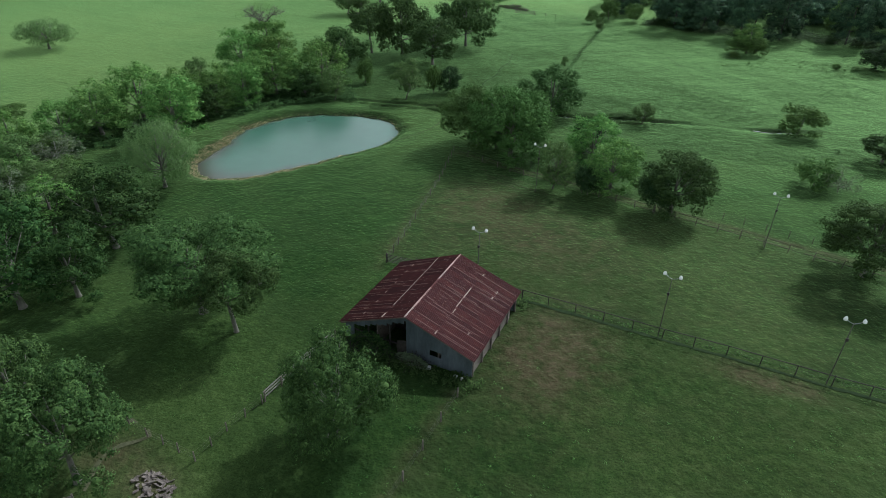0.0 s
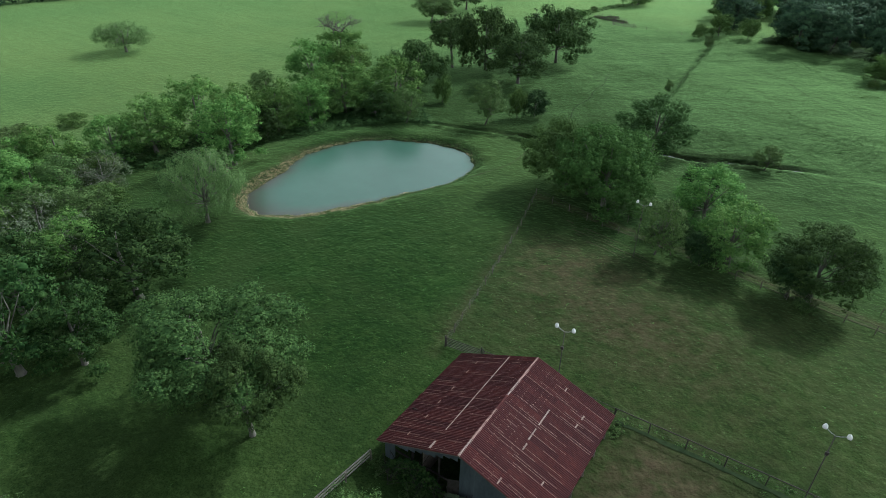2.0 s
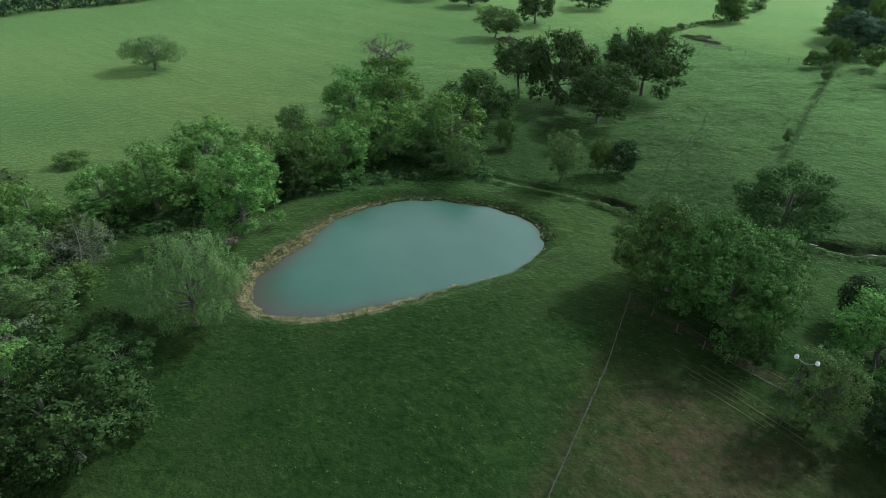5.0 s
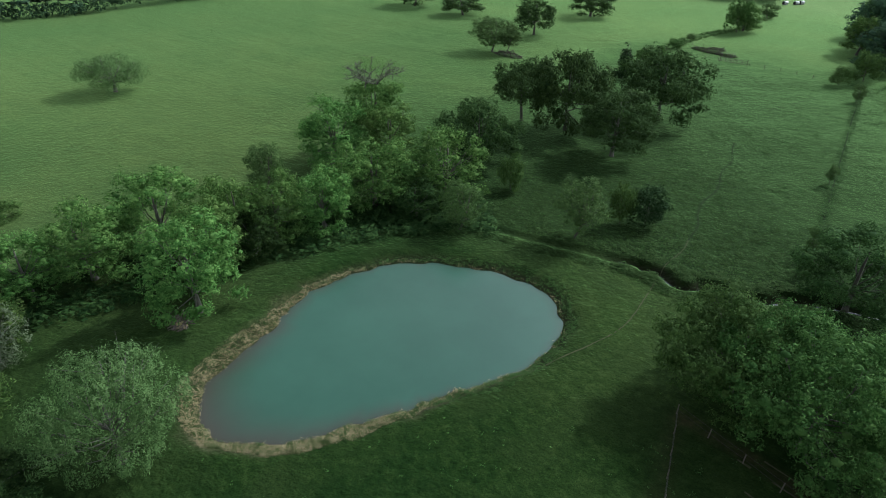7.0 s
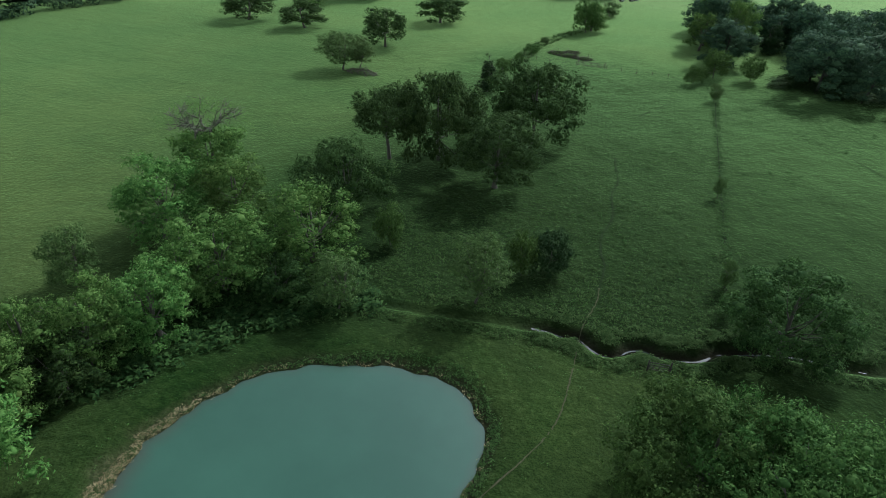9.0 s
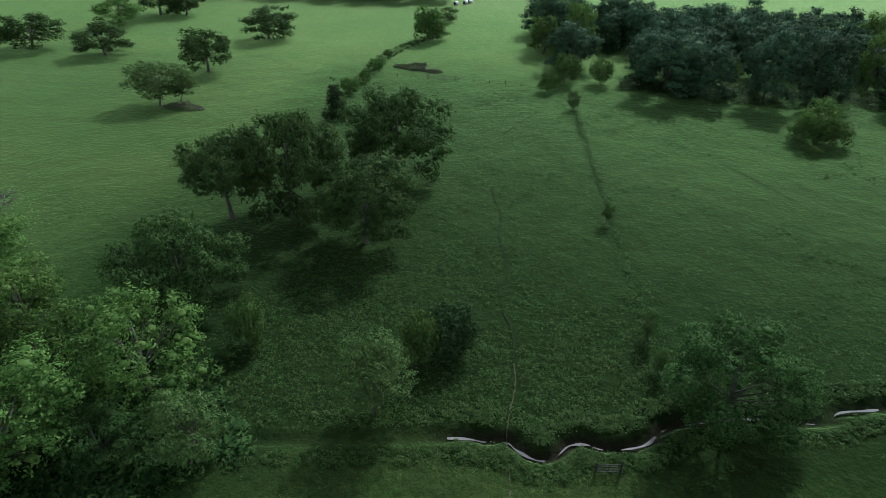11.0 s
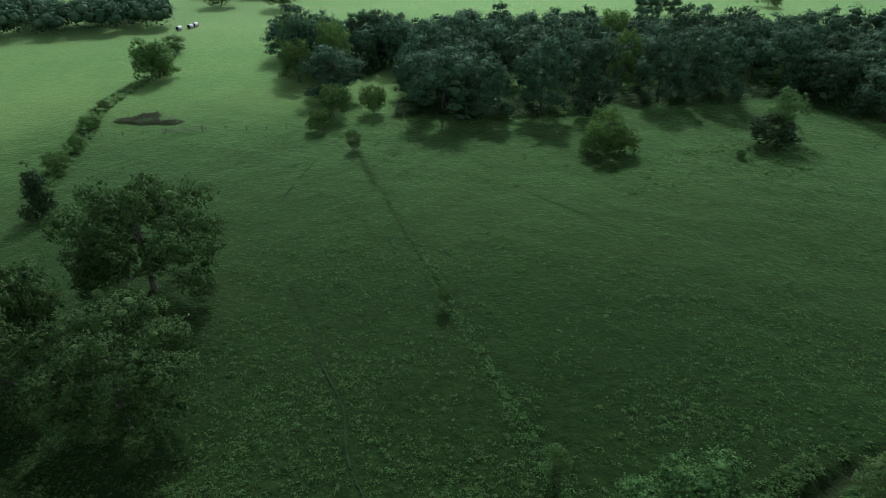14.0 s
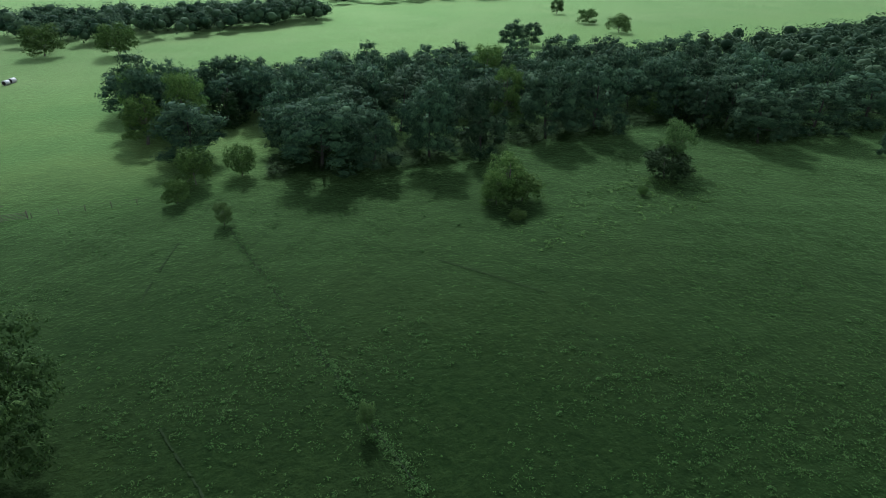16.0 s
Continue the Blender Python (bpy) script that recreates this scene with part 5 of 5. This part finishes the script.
# ---- weeds ----
def tufts(name, label, spots, leaf, count, height, kind, seed, spread=0.35, long=1.8):
    """Low clumps of leaves on the ground at the spots (x, y, size)."""
    rng = np.random.default_rng(seed)
    s = np.array(spots)
    z = lie(s[:, 0], s[:, 1])
    base = np.repeat(np.column_stack([s[:, :2], z]), count, 0)
    size = np.repeat(s[:, 2], count)
    a, o = rng.uniform(0, 6.28, len(base)), rng.uniform(0, 1, len(base)) ** 0.5
    up = np.where(rng.uniform(size=len(base)) < 0.6, 1.0, rng.uniform(0.2, 1, len(base))) * (1 - 0.75 * o * o)
    p = base + np.stack([np.cos(a) * o * size * spread, np.sin(a) * o * size * spread, up * size * height], -1)
    out = np.stack([np.cos(a) * o, np.sin(a) * o, 3.0 + 0 * a], -1)
    out /= np.linalg.norm(out, axis=1)[:, None]
    v = sprays_at(p, out, leaf, rng, 0.6, long)
    return tagged(new(name, leafy_mesh(name, v, LEAF[kind], np.repeat(out, 3, 0), 0.85)), label, "weeds", kind="stuff")


rng_t = np.random.default_rng(21)


def scatter(n, x0, x1, y0, y1, keep, lo=0.5, hi=1.3):
    """Spots in a rectangle, thinned to patches by keep(x, y) between 0 and 1."""
    x, y = rng_t.uniform(x0, x1, n), rng_t.uniform(y0, y1, n)
    ok = (rng_t.uniform(0, 1, n) < keep(x, y)) & (past_pond(x, y) > 1.5) & (away(x, y, CREEK_PATH) > 1.3) & (away(x, y, TRAIL_PATH) > 0.55)
    return np.column_stack([x, y, rng_t.uniform(lo, hi, n) ** 1.5])[ok]


def patchy(x, y):
    middle = np.exp(-(((y - 200) / 26) ** 2)) * np.exp(-(((x + 8) / 40) ** 2))
    return (1 - 0.75 * middle) * np.clip(0.45 + 0.7 * wave(x, y, 0.09, 0.5) + 0.5 * wave(x, y, 0.23, 2.0), 0.05, 1)


tufts("field_weeds", "rough grass and weed clumps all over the north field", scatter(34000, -100, 75, 124, 250, patchy, 0.25, 0.95), 0.10, 13, 0.30, "weed", 31, 0.95)
tufts("meadow_tufts", "scattered low grass tufts in the meadow", scatter(9000, -100, 40, 8, 124, lambda x, y: 0.5 * patchy(x, y), 0.25, 0.65), 0.08, 8, 0.2, "weed", 32, 0.9)
tufts("field_clumps", "leafy weed clumps standing out of the north field", scatter(1500, -96, 75, 132, 248, patchy, 0.5, 1.05), 0.12, 30, 0.42, "weed", 46, 0.55)
tufts("tall_weeds", "tall rough weeds between trail and old fence row", scatter(5200, -90, -42, 126, 185, lambda x, y: (0.25 + 0.75 * patchy(x, y)) * (1 - 0.8 * step(y, 150, 185)), 0.3, 0.9), 0.11, 16, 0.40, "weed", 47, 0.75)
tufts("pasture_tufts", "sparse grass tufts in the far pastures", scatter(1800, -260, -105, 60, 340, lambda x, y: 0.4 * patchy(x, y), 0.4, 0.9), 0.16, 10, 0.25, "weed", 33, 0.7)


def beside(line, n, off_lo, off_hi, lo, hi, keep=lambda x, y: np.ones(len(x), bool)):
    """Spots along both sides of a line."""
    k = rng_t.integers(0, len(line) - 1, n)
    u = rng_t.uniform(0, 1, (n, 1))
    p = line[k] * (1 - u) + line[k + 1] * u
    d = line[k + 1] - line[k]
    d /= np.hypot(d[:, 0], d[:, 1])[:, None] + 1e-9
    o = rng_t.uniform(off_lo, off_hi, (n, 1)) * rng_t.choice((-1, 1), (n, 1))
    p = p + np.column_stack([-d[:, 1], d[:, 0]]) * o
    ok = keep(p[:, 0], p[:, 1]) & (past_pond(p[:, 0], p[:, 1]) > 2)
    return np.column_stack([p, rng_t.uniform(lo, hi, n)])[ok]


tufts("creek_weeds", "dense weeds hanging over the creek banks", beside(CREEK_PATH[CREEK_PATH[:, 0] < -8], 1500, 1.5, 3.4, 0.3, 1.2), 0.15, 18, 0.45, "weed", 34, 0.6)
tufts("fence_row_weeds", "tall weeds grown along an old fence row", beside(ROW_PATH, 620, 0.0, 0.75, 0.25, 0.85), 0.11, 16, 0.5, "weed", 35, 0.7)
tufts("hedge_weeds", "brambles and tall weeds along the hedge line", beside(glide(((-106, 222), (-105.5, 250), (-105, 280), (-98, 305), (-95, 345))), 330, 0.0, 2.2, 0.4, 1.7), 0.24, 26, 0.55, "bush", 36, 0.55)
tufts("creek_thicket", "dark undergrowth beneath the creek trees", beside(glide(((-124, 60), (-113, 80), (-104, 103), (-96, 118), (-86, 128))), 700, 0.5, 6.5, 1.2, 2.6), 0.32, 26, 0.6, "dark", 37, 0.6)
tufts("creek_brush", "tall rough weeds on the flat beyond the creek", scatter(1700, -92, -20, 128, 156, lambda x, y: 0.75 * patchy(x, y) * (1 - 0.7 * (y - 128) / 28), 0.5, 1.3), 0.12, 30, 0.32, "weed", 43, 0.7)
tufts("wood_undergrowth", "dark undergrowth closing the edge of the wood", beside(glide(((-35, 259), (-22, 254), (-10, 250), (20, 251), (45, 248), (68, 250), (71, 229), (90, 221), (125, 218))), 760, 0.0, 6.0, 1.8, 4.4), 0.30, 60, 0.6, "dark", 41, 0.6)
tufts("bush_weeds", "rough tall weeds around the field bushes", scatter(900, -6, 46, 200, 217, lambda x, y: 0.75 * patchy(x, y) + 0.1, 0.6, 1.3), 0.2, 14, 0.45, "bush", 45, 0.6)
tufts("fence_weeds", "uncut grass and weeds along the paddock fence", np.column_stack([rng_t.uniform(-17, 28, 110), 62.75 + rng_t.normal(size=110) * 0.15, rng_t.uniform(0.2, 0.45, 110)]), 0.10, 9, 0.32, "weed", 42, 0.6)
tufts("barn_weeds", "weeds grown along the barn foot", np.column_stack([rng_t.uniform(-34.6, -16.0, 260), rng_t.choice((44.9, 61.0), 260) + rng_t.normal(size=260) * 0.5, rng_t.uniform(0.5, 1.3, 260)]), 0.18, 10, 0.6, "weed", 38, 0.5)


def rim(n, seed, turn=78):
    """Spots on the pond's bank, most of them opposite the turn given."""
    rng = np.random.default_rng(seed)
    a = rng.uniform(0, 2 * math.pi, n)
    broad = 0.03 + 0.97 * (0.5 - 0.5 * np.cos(a - radians(turn))) ** 2.0
    d = rng.uniform(0.02, 1, n) * (0.35 + 2.5 * broad * (0.7 + 0.3 * np.sin(5 * a + 1)))
    r = pond_edge(a) + d
    ok = rng.uniform(0, 1, n) < broad
    return np.column_stack([POND_C[0] + r * np.cos(a), POND_C[1] + r * np.sin(a), rng.uniform(0.25, 0.7, n)])[ok]


tufts("bank_litter", "dry straw-coloured stems and litter on the pond bank", rim(5200, 5), 0.04, 10, 0.2, "reed", 39, 0.8, 7.0)
tufts("bank_weeds", "low green weeds among the pond bank litter", rim(2600, 6), 0.10, 12, 0.36, "weed", 40, 0.7)
tufts("bank_brush", "dark brown weeds along the pond's wet edge", rim(1900, 7, 225), 0.09, 14, 0.35, "weed", 44, 0.7)
